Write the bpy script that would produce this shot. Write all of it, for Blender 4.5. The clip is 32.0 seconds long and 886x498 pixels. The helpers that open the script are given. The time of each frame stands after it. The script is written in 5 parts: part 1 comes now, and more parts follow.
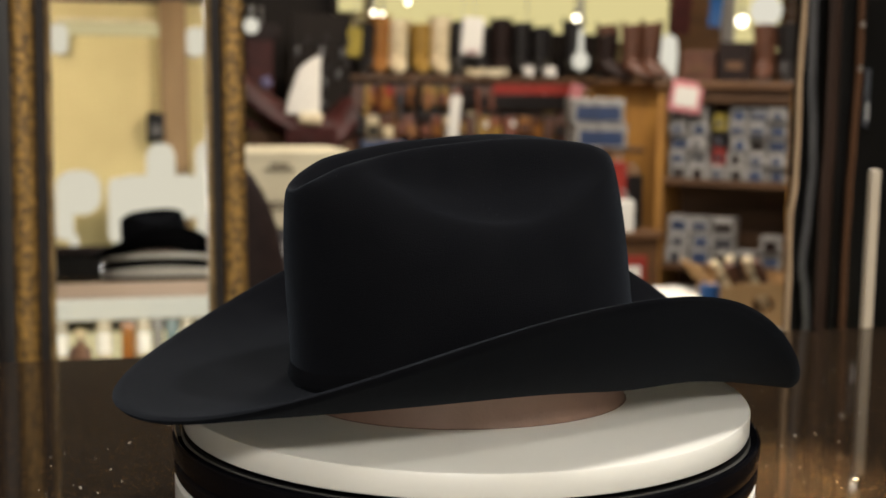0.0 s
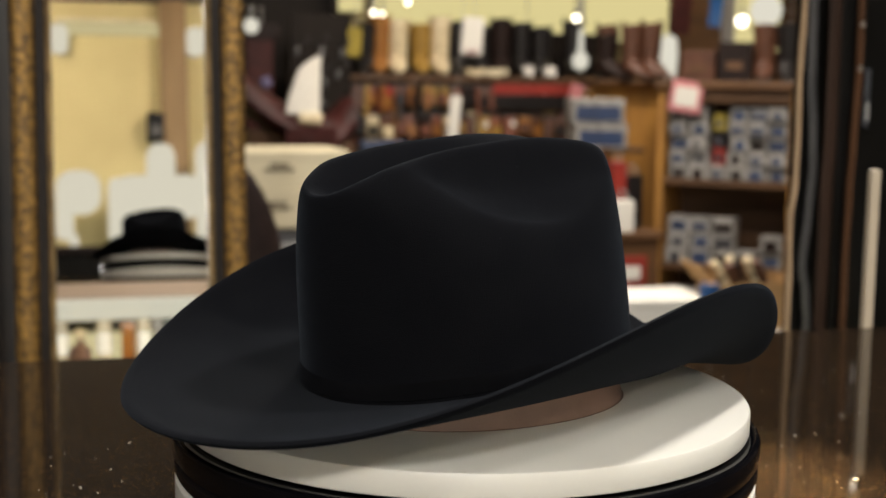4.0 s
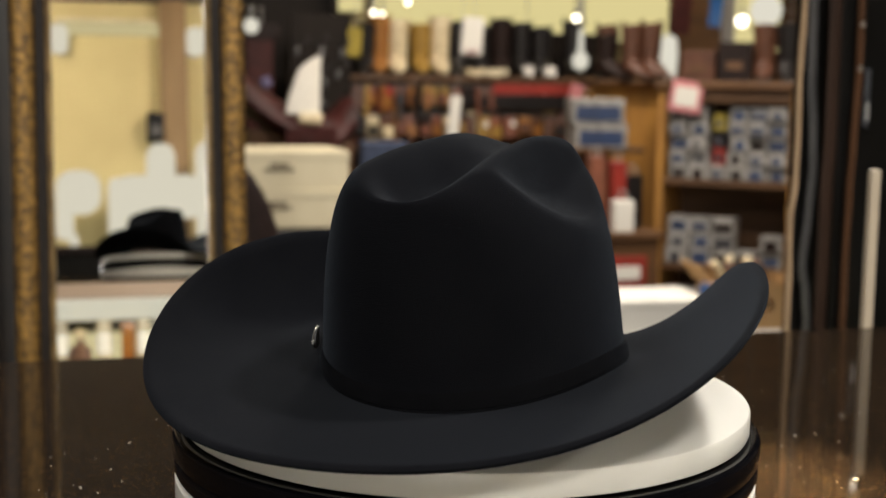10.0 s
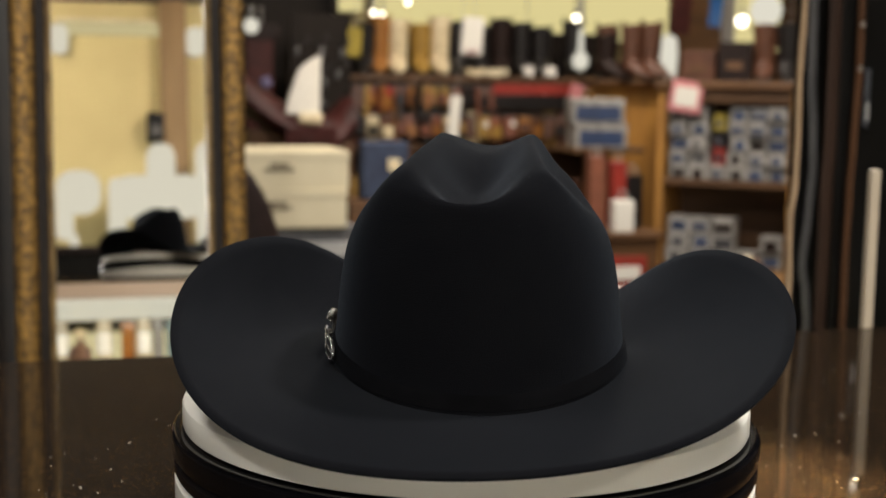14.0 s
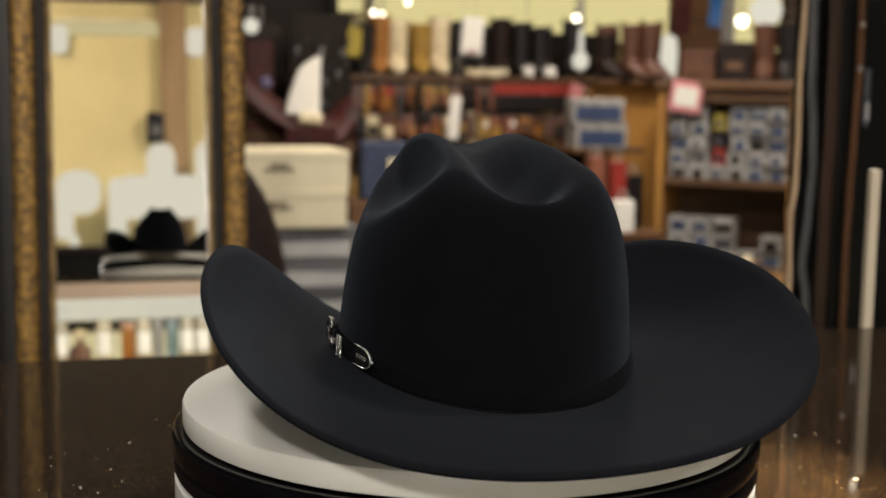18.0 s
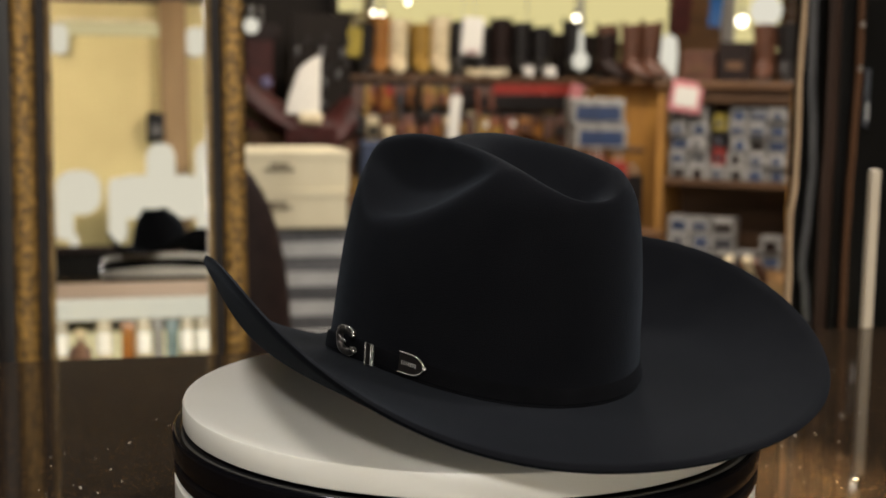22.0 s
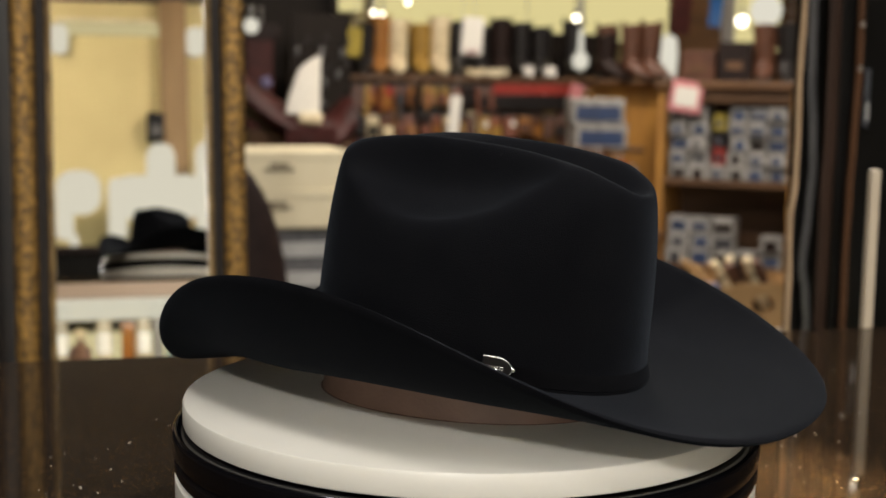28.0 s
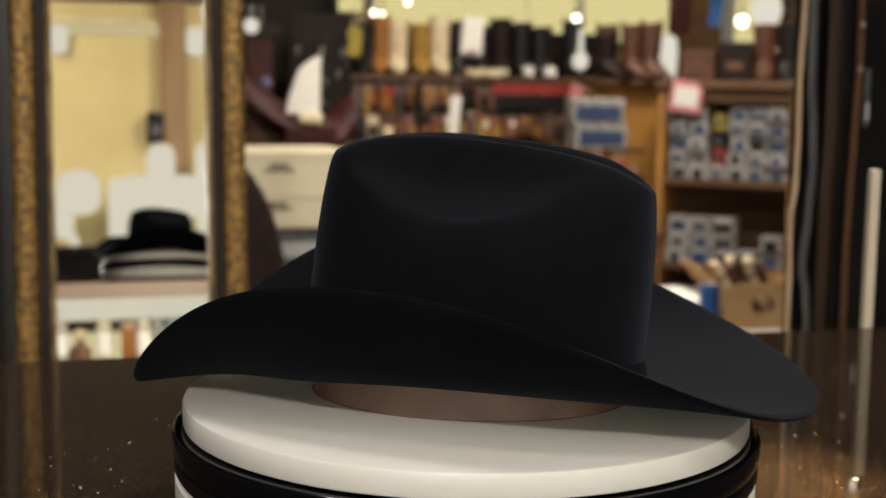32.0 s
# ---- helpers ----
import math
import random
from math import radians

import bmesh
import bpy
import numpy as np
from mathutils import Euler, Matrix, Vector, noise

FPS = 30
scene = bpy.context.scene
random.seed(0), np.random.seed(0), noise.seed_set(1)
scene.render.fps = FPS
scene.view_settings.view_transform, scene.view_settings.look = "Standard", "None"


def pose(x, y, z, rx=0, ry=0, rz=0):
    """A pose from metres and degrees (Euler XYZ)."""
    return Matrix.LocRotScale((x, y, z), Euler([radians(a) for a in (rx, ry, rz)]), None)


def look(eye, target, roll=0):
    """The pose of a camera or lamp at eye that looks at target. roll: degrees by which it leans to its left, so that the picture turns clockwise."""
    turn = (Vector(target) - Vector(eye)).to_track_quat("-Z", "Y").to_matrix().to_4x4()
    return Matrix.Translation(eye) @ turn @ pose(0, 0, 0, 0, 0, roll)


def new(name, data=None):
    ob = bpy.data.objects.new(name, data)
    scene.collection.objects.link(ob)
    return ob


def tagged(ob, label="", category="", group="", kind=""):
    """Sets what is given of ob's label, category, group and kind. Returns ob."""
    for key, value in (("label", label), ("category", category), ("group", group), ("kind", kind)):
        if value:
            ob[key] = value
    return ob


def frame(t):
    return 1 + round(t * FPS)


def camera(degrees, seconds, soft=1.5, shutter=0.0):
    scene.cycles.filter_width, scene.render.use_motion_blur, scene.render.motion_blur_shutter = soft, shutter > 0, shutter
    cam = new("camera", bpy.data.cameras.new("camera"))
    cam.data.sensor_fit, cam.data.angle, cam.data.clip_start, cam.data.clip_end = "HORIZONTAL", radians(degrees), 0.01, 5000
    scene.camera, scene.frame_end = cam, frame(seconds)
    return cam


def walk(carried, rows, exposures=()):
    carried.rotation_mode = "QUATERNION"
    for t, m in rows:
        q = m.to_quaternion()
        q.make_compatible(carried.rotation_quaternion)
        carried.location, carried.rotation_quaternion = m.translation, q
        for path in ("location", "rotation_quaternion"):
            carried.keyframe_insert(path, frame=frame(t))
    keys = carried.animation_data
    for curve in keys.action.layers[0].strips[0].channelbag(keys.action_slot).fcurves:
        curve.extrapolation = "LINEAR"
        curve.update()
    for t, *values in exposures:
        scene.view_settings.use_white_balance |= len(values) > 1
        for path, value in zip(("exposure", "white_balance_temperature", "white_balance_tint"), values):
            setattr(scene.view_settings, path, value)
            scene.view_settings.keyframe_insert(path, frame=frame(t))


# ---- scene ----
# The shop stands square to the x axis; the counter top is 1.0 m over the floor, the turntable's axis goes through x = 0, y = 0.
cam = camera(37.14, 32.0, soft=1.5)
cam.data.dof.use_dof = True
cam.data.dof.focus_distance = 0.68
cam.data.dof.aperture_fstop = 9.5
EYE = Vector((-0.2101, -0.7122, 1.2779))
VIEW = look(EYE, EYE + Vector((0.2624, 0.9564, -0.1281)), 0.84)
walk(cam, [(0.0, VIEW), (32.0, VIEW)], exposures=[(0.0, 0.0), (32.0, 0.0)])

DISC_TOP = 1.10
TURN_START, TURN_RATE = -0.22, 4.917      # degrees, degrees a second

# ---- world and light ----
world = bpy.data.worlds.new("world")
scene.world = world
world.use_nodes = True
world.node_tree.nodes["Background"].inputs[0].default_value = (1.0, 0.85, 0.65, 1)
world.node_tree.nodes["Background"].inputs[1].default_value = 0.02


def lamp(name, x, y, z, sx, sy, watts, colour, target=None, spread=180):
    data = bpy.data.lights.new(name, "AREA")
    data.shape, data.size, data.size_y, data.energy, data.color = "RECTANGLE", sx, sy, watts, colour
    data.spread = radians(spread)
    ob = new(name, data)
    ob.matrix_world = look((x, y, z), target or (x, y, z - 1))
    return ob


WARM = (1.0, 0.885, 0.75)
PALE = (1.0, 0.96, 0.89)
COOL = (1.0, 0.97, 0.94)
# Unseen overhead lights, some placed from shadows, the rest added to brighten.
lamp("overhead_light", 0.45, -1.40, 2.86, 0.22, 0.22, 14, COOL)
lamp("overhead_light", 0.85, -0.10, 2.86, 0.18, 0.18, 38, COOL)
lamp("overhead_light", 0.95, 2.30, 2.86, 0.30, 0.30, 56, PALE)
lamp("overhead_light", -0.75, 0.30, 2.86, 0.30, 0.30, 15, COOL)
# Unseen lights added behind the camera, aimed at hat and disc.
lamp("high_front_light", -0.80, -2.50, 2.62, 0.20, 0.20, 11, COOL, (0, 0, 1.1), 100)
lamp("high_front_light", 0.95, -2.45, 2.62, 0.12, 0.12, 4, PALE, (0, 0, 1.1), 100)
# Unseen low lights added behind the camera to brighten the disc's side.
lamp("low_front_light", -1.35, -3.40, 1.75, 0.9, 0.5, 25, PALE, (0, 0, 1.2))
lamp("low_front_light", 1.50, -3.40, 1.75, 0.7, 0.5, 11, PALE, (0, 0, 1.2))
# Unseen lights added to brighten the yellow wall and spare the hat.
lamp("wall_fill_light", -0.9, -2.7, 2.86, 0.3, 0.3, 23, WARM, (-0.7, -4.0, 2.0))
lamp("wall_fill_light", 1.2, -2.7, 2.86, 0.3, 0.3, 20, WARM, (1.0, -4.0, 2.0))
lamp("overhead_light", 2.2, 3.6, 2.86, 1.0, 0.5, 50, WARM)
lamp("overhead_light", 0.9, 3.9, 2.86, 0.8, 0.5, 22, WARM)
lamp("overhead_light", 1.9, 5.2, 2.86, 1.6, 0.3, 29, WARM)


spot_data = bpy.data.lights.new("spot_lamp_light", "SPOT")
spot_data.energy, spot_data.color, spot_data.spot_size, spot_data.spot_blend, spot_data.shadow_soft_size = 1150, (1.0, 0.78, 0.50), radians(8.0), 1.0, 0.012
new("spot_lamp_light", spot_data).matrix_world = look((1.00, 1.232, 1.80), (0.215, 0.03, 1.0))
lamp("showcase_light", -0.1, 0.575, 0.893, 1.6, 0.03, 1.1, PALE, (-0.1, 0.30, 0.70))


# ---- materials ----
def material(name, colour, rough=0.6, metal=0.0, second=None, scale=20.0, bump=0.0, bump_scale=None, sheen=0.0, coat=0.0,
             stretch=(1, 1, 1), spread=(0.35, 0.65), random_tint=0.0, specular=0.5):
    m = bpy.data.materials.new(name)
    m.use_nodes = True
    nt = m.node_tree
    b = nt.nodes["Principled BSDF"]
    b.inputs["Roughness"].default_value, b.inputs["Metallic"].default_value = rough, metal
    b.inputs["Specular IOR Level"].default_value = specular
    if sheen:
        b.inputs["Sheen Weight"].default_value, b.inputs["Sheen Roughness"].default_value = sheen, 0.42
        b.inputs["Sheen Tint"].default_value = (0.72, 0.83, 1.0, 1)
    if coat:
        b.inputs["Coat Weight"].default_value, b.inputs["Coat Roughness"].default_value = coat, 0.06
    second = second or tuple(c * 0.72 for c in colour)
    co = nt.nodes.new("ShaderNodeTexCoord")
    mp = nt.nodes.new("ShaderNodeMapping")
    mp.inputs["Scale"].default_value = stretch
    nt.links.new(co.outputs["Object"], mp.inputs["Vector"])
    nz = nt.nodes.new("ShaderNodeTexNoise")
    nz.inputs["Scale"].default_value, nz.inputs["Detail"].default_value = scale, 6
    nt.links.new(mp.outputs[0], nz.inputs["Vector"])
    ramp = nt.nodes.new("ShaderNodeValToRGB")
    ramp.color_ramp.elements[0].position, ramp.color_ramp.elements[1].position = spread
    ramp.color_ramp.elements[0].color, ramp.color_ramp.elements[1].color = (*second, 1), (*colour, 1)
    nt.links.new(nz.outputs["Fac"], ramp.inputs[0])
    last = ramp.outputs[0]
    if random_tint:
        info = nt.nodes.new("ShaderNodeObjectInfo")
        hsv = nt.nodes.new("ShaderNodeHueSaturation")
        rng = nt.nodes.new("ShaderNodeMapRange")
        rng.inputs["To Min"].default_value, rng.inputs["To Max"].default_value = 1 - random_tint, 1 + random_tint
        nt.links.new(info.outputs["Random"], rng.inputs["Value"])
        nt.links.new(rng.outputs[0], hsv.inputs["Value"])
        nt.links.new(last, hsv.inputs["Color"])
        last = hsv.outputs[0]
    nt.links.new(last, b.inputs["Base Color"])
    if bump:
        n2 = nt.nodes.new("ShaderNodeTexNoise")
        n2.inputs["Scale"].default_value, n2.inputs["Detail"].default_value = bump_scale or scale * 4, 4
        nt.links.new(mp.outputs[0], n2.inputs["Vector"])
        bp = nt.nodes.new("ShaderNodeBump")
        bp.inputs["Strength"].default_value, bp.inputs["Distance"].default_value = bump, 0.002
        nt.links.new(n2.outputs["Fac"], bp.inputs["Height"])
        nt.links.new(bp.outputs[0], b.inputs["Normal"])
    return m


def glow(name, colour, strength):
    m = bpy.data.materials.new(name)
    m.use_nodes = True
    nt = m.node_tree
    nt.nodes.clear()
    e = nt.nodes.new("ShaderNodeEmission")
    e.inputs[0].default_value, e.inputs[1].default_value = (*colour, 1), strength
    o = nt.nodes.new("ShaderNodeOutputMaterial")
    nt.links.new(e.outputs[0], o.inputs[0])
    return m


def granite():
    """Polished black granite with gold and pale flecks."""
    m = bpy.data.materials.new("black_granite")
    m.use_nodes = True
    nt = m.node_tree
    b = nt.nodes["Principled BSDF"]
    b.inputs["Roughness"].default_value, b.inputs["Specular IOR Level"].default_value = 0.035, 0.17
    co = nt.nodes.new("ShaderNodeTexCoord")
    base = nt.nodes.new("ShaderNodeTexNoise")
    base.inputs["Scale"].default_value, base.inputs["Detail"].default_value = 620, 3
    r0 = nt.nodes.new("ShaderNodeValToRGB")
    r0.color_ramp.elements[0].color, r0.color_ramp.elements[1].color = (0.003, 0.0025, 0.002, 1), (0.036, 0.022, 0.014, 1)
    r0.color_ramp.elements[0].position, r0.color_ramp.elements[1].position = 0.46, 0.70
    vo = nt.nodes.new("ShaderNodeTexVoronoi")
    vo.inputs["Scale"].default_value = 620
    r1 = nt.nodes.new("ShaderNodeValToRGB")
    r1.color_ramp.elements[0].color, r1.color_ramp.elements[1].color = (1, 1, 1, 1), (0, 0, 0, 1)
    r1.color_ramp.elements[0].position, r1.color_ramp.elements[1].position = 0.20, 0.32
    pick = nt.nodes.new("ShaderNodeMapRange")
    pick.inputs["From Min"].default_value, pick.inputs["From Max"].default_value = 0.42, 0.95
    mul = nt.nodes.new("ShaderNodeMath")
    mul.operation = "MULTIPLY"
    mix = nt.nodes.new("ShaderNodeMix")
    mix.data_type = "RGBA"
    mix.inputs["B"].default_value = (0.21, 0.115, 0.040, 1)
    for t in (base, vo):
        nt.links.new(co.outputs["Object"], t.inputs["Vector"])
    sep = nt.nodes.new("ShaderNodeSeparateColor")
    nt.links.new(vo.outputs["Color"], sep.inputs[0])
    nt.links.new(sep.outputs[0], pick.inputs["Value"])
    nt.links.new(vo.outputs["Distance"], r1.inputs[0])
    nt.links.new(r1.outputs[0], mul.inputs[0])
    nt.links.new(pick.outputs[0], mul.inputs[1])
    nt.links.new(base.outputs["Fac"], r0.inputs[0])
    nt.links.new(r0.outputs[0], mix.inputs["A"])
    nt.links.new(mul.outputs[0], mix.inputs["Factor"])
    # a few pale crumbs of mica and dust
    v2 = nt.nodes.new("ShaderNodeTexVoronoi")
    v2.inputs["Scale"].default_value = 125
    s2 = nt.nodes.new("ShaderNodeSeparateColor")
    near = nt.nodes.new("ShaderNodeMapRange")
    near.inputs["From Min"].default_value, near.inputs["From Max"].default_value = 0.075, 0.045
    some = nt.nodes.new("ShaderNodeMapRange")
    some.inputs["From Min"].default_value, some.inputs["From Max"].default_value = 0.80, 0.81
    both = nt.nodes.new("ShaderNodeMath")
    both.operation = "MULTIPLY"
    mix2 = nt.nodes.new("ShaderNodeMix")
    mix2.data_type = "RGBA"
    mix2.inputs["B"].default_value = (0.80, 0.78, 0.74, 1)
    nt.links.new(co.outputs["Object"], v2.inputs["Vector"])
    nt.links.new(v2.outputs["Color"], s2.inputs[0])
    nt.links.new(s2.outputs[1], some.inputs["Value"])
    nt.links.new(v2.outputs["Distance"], near.inputs["Value"])
    nt.links.new(near.outputs[0], both.inputs[0])
    nt.links.new(some.outputs[0], both.inputs[1])
    nt.links.new(both.outputs[0], mix2.inputs["Factor"])
    nt.links.new(mix.outputs["Result"], mix2.inputs["A"])
    nt.links.new(mix2.outputs["Result"], b.inputs["Base Color"])
    # gold flakes, each tilted its own way, glinting under the polish
    fl = nt.nodes.new("ShaderNodeTexVoronoi")
    fl.inputs["Scale"].default_value = 2300
    nt.links.new(co.outputs["Object"], fl.inputs["Vector"])
    geo = nt.nodes.new("ShaderNodeNewGeometry")
    off = nt.nodes.new("ShaderNodeVectorMath")
    off.operation = "MULTIPLY_ADD"
    off.inputs[1].default_value, off.inputs[2].default_value = (0.56, 0.56, 0.0), (-0.28, -0.28, 0.0)
    tot = nt.nodes.new("ShaderNodeVectorMath")
    unit = nt.nodes.new("ShaderNodeVectorMath")
    unit.operation = "NORMALIZE"
    nt.links.new(fl.outputs["Color"], off.inputs[0])
    nt.links.new(off.outputs[0], tot.inputs[0])
    nt.links.new(geo.outputs["Normal"], tot.inputs[1])
    nt.links.new(tot.outputs[0], unit.inputs[0])
    gold = nt.nodes.new("ShaderNodeBsdfGlossy")
    gold.inputs["Color"].default_value, gold.inputs["Roughness"].default_value = (0.50, 0.30, 0.12, 1), 0.15
    nt.links.new(unit.outputs[0], gold.inputs["Normal"])
    s3 = nt.nodes.new("ShaderNodeSeparateColor")
    nt.links.new(fl.outputs["Color"], s3.inputs[0])
    few = nt.nodes.new("ShaderNodeMapRange")
    few.inputs["From Min"].default_value, few.inputs["From Max"].default_value = 0.25, 1.0
    few.inputs["To Max"].default_value = 0.006
    nt.links.new(s3.outputs[2], few.inputs["Value"])
    both_shaders = nt.nodes.new("ShaderNodeMixShader")
    nt.links.new(few.outputs[0], both_shaders.inputs[0])
    nt.links.new(b.outputs[0], both_shaders.inputs[1])
    nt.links.new(gold.outputs[0], both_shaders.inputs[2])
    nt.links.new(both_shaders.outputs[0], nt.nodes["Material Output"].inputs[0])
    return m


def glass(name, colour=(1, 1, 1), rough=0.0):
    m = bpy.data.materials.new(name)
    m.use_nodes = True
    b = m.node_tree.nodes["Principled BSDF"]
    b.inputs["Base Color"].default_value = (*colour, 1)
    b.inputs["Transmission Weight"].default_value, b.inputs["Roughness"].default_value, b.inputs["IOR"].default_value = 1, rough, 1.45
    return m


FELT = material("black_felt", (0.0043, 0.0044, 0.0052), 0.95, second=(0.0035, 0.0036, 0.0044), scale=45, bump=0.25, bump_scale=1500, sheen=0.033, specular=0.02)
FELT_BAND = material("black_felt_band", (0.0033, 0.0033, 0.0038), 0.95, scale=80, bump=0.2, bump_scale=1500, sheen=0.014, specular=0.02)
SWEAT = material("tan_leather", (0.21, 0.128, 0.094), 0.6, second=(0.165, 0.10, 0.072), scale=35, bump=0.15, bump_scale=500)
SILVER = material("engraved_silver", (0.88, 0.86, 0.80), 0.26, 0.85, second=(0.62, 0.60, 0.55), scale=400, bump=0.5, bump_scale=900)
ENGRAVED = material("engraved_grey_silver", (0.20, 0.185, 0.165), 0.3, 0.9, second=(0.06, 0.055, 0.05), scale=700, bump=0.6, bump_scale=900)
DARK_SILVER = material("blackened_silver", (0.014, 0.012, 0.011), 0.38, 0.3, scale=500)
WHITE_PLASTIC = material("white_plastic", (0.72, 0.69, 0.61), 0.36, second=(0.68, 0.65, 0.57), scale=9, bump=0.03, bump_scale=300)
BLACK_GLOSS = material("glossy_black_plastic", (0.003, 0.003, 0.004), 0.09, scale=50, specular=0.45)
GRANITE = granite()
LINT = material("pale_lint", (0.06, 0.064, 0.07), 0.9, scale=50)
# The dark mottling paints shade into the hollows of the carving.
GOLD = material("carved_gold", (0.285, 0.158, 0.036), 0.42, 0.5, second=(0.040, 0.020, 0.005), scale=95, bump=0.9, bump_scale=80, spread=(0.36, 0.60))
GOLD_DULL = material("dull_gold", (0.26, 0.165, 0.06), 0.4, 0.4, second=(0.14, 0.085, 0.03), scale=30, bump=0.3)
DARK_WOOD = material("dark_frame_wood", (0.020, 0.015, 0.012), 0.5, scale=12, stretch=(1, 1, 0.1), specular=0.12)
MIRROR = bpy.data.materials.new("mirror_silver")
MIRROR.use_nodes = True
MIRROR.node_tree.nodes["Principled BSDF"].inputs["Base Color"].default_value = (0.90, 0.89, 0.85, 1)
MIRROR.node_tree.nodes["Principled BSDF"].inputs["Metallic"].default_value = 1
MIRROR.node_tree.nodes["Principled BSDF"].inputs["Roughness"].default_value = 0.0
OAK = material("honey_oak", (0.46, 0.225, 0.045), 0.5, second=(0.30, 0.14, 0.035), scale=5, stretch=(4, 4, 0.5), bump=0.1)
OAK_DARK = material("brown_oak", (0.13, 0.06, 0.022), 0.55, second=(0.075, 0.035, 0.014), scale=5, stretch=(0.5, 4, 4), bump=0.1)
PLASTER = material("cream_plaster", (0.64, 0.54, 0.27), 0.9, second=(0.58, 0.48, 0.24), scale=3, bump=0.08, bump_scale=60)
BEIGE = material("beige_laminate", (0.80, 0.62, 0.48), 0.5, second=(0.74, 0.56, 0.42), scale=6, bump=0.02)
GROUT = material("floor_tile_dark", (0.10, 0.08, 0.062), 0.9, scale=30)
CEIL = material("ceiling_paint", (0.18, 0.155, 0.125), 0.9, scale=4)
LACQUER = material("black_lacquer", (0.006, 0.0055, 0.005), 0.3, scale=10, specular=0.15)
TRIM_BROWN = material("dark_brown_trim", (0.085, 0.040, 0.020), 0.45, second=(0.050, 0.024, 0.012), scale=8, stretch=(4, 4, 0.4), specular=0.15)
BLACK_CLOTH = material("black_cloth", (0.010, 0.009, 0.009), 0.9, second=(0.02, 0.015, 0.012), scale=14, bump=0.2)
CARD_CREAM = material("cream_card", (0.66, 0.58, 0.40), 0.75, second=(0.60, 0.52, 0.35), scale=7, bump=0.03)
CARD_BROWN = material("brown_cardboard", (0.44, 0.27, 0.12), 0.85, second=(0.38, 0.22, 0.09), scale=10, bump=0.06)
CARD_WHITE = material("white_card", (0.38, 0.36, 0.335), 0.6, second=(0.20, 0.19, 0.18), scale=26, random_tint=0.22)
BLUE_PRINT = material("blue_print", (0.025, 0.045, 0.11), 0.5, scale=12, random_tint=0.3)
GREY_PRINT = material("grey_print", (0.045, 0.043, 0.055), 0.5, scale=12, random_tint=0.3)
INK = material("brown_ink", (0.12, 0.09, 0.06), 0.7, scale=20)
RED = material("red_plastic", (0.30, 0.028, 0.018), 0.5, scale=10)
PINK = material("pink_card", (0.72, 0.27, 0.28), 0.7, scale=8)
WHITE_CARD = material("bright_white_paper", (0.82, 0.79, 0.72), 0.7, second=(0.78, 0.75, 0.68), scale=6)
LEATHER_DARK = material("dark_brown_leather", (0.020, 0.011, 0.009), 0.5, second=(0.013, 0.007, 0.006), scale=25, bump=0.2, bump_scale=300, specular=0.2)
LEATHER_RED = material("oxblood_leather", (0.056, 0.013, 0.011), 0.5, second=(0.03, 0.008, 0.007), scale=14, bump=0.2, bump_scale=200, specular=0.25)
LEATHER_TAN = material("tan_boot_leather", (0.31, 0.135, 0.024), 0.45, second=(0.24, 0.09, 0.02), scale=18, bump=0.15, bump_scale=200)
LEATHER_OCHRE = material("ochre_boot_leather", (0.34, 0.20, 0.035), 0.5, second=(0.25, 0.14, 0.025), scale=18, bump=0.15)
LEATHER_BONE = material("bone_boot_leather", (0.74, 0.63, 0.42), 0.5, second=(0.55, 0.44, 0.26), scale=18, bump=0.15)
LEATHER_BLACK = material("black_boot_leather", (0.012, 0.010, 0.010), 0.35, scale=18, bump=0.15)
LEATHER_BROWN = material("brown_boot_leather", (0.12, 0.05, 0.028), 0.42, second=(0.07, 0.028, 0.016), scale=18, bump=0.15)
LEATHER_RUST = material("rust_boot_leather", (0.24, 0.085, 0.05), 0.45, second=(0.17, 0.06, 0.035), scale=18, bump=0.15)
BLUE = material("blue_tape", (0.02, 0.10, 0.30), 0.45, scale=10)
YELLOW = material("mustard_cloth", (0.42, 0.32, 0.05), 0.8, scale=14)
STEEL = material("brushed_steel", (0.55, 0.53, 0.50), 0.3, 0.9, scale=20, stretch=(1, 1, 12))
GREY_METAL = material("grey_enamel", (0.46, 0.45, 0.43), 0.4, second=(0.40, 0.39, 0.37), scale=10)
GREY_DARK = material("dark_grey_denim", (0.12, 0.115, 0.115), 0.8, second=(0.08, 0.08, 0.085), scale=40, random_tint=0.35)
DENIM = material("blue_denim", (0.03, 0.04, 0.08), 0.85, second=(0.05, 0.07, 0.13), scale=50, random_tint=0.3)
BOTTLE_CREAM = material("cream_bottle", (0.50, 0.44, 0.31), 0.25, second=(0.40, 0.34, 0.24), scale=14, random_tint=0.25)
AMBER_GLASS = material("amber_bottle", (0.30, 0.11, 0.02), 0.12, second=(0.24, 0.08, 0.015), scale=8, coat=0.4)
CLEAR_GLASS = glass("clear_glass", (0.95, 0.97, 0.96))
LABEL_GREY = material("grey_bottle", (0.28, 0.26, 0.23), 0.3, scale=12)
GREEN_GREY = material("teal_bottle", (0.16, 0.22, 0.22), 0.2, scale=12)
GLOW_WHITE = glow("white_glow", (1.0, 0.945, 0.79), 0.75)
GLOW_BULB = glow("bulb_white", (1.0, 0.91, 0.70), 6.0)
GLOW_YELLOW = glow("lit_wall_yellow", (1.0, 0.86, 0.40), 0.72)
GLOW_CREAM = glow("showcase_back_glow", (1.0, 0.88, 0.52), 0.72)


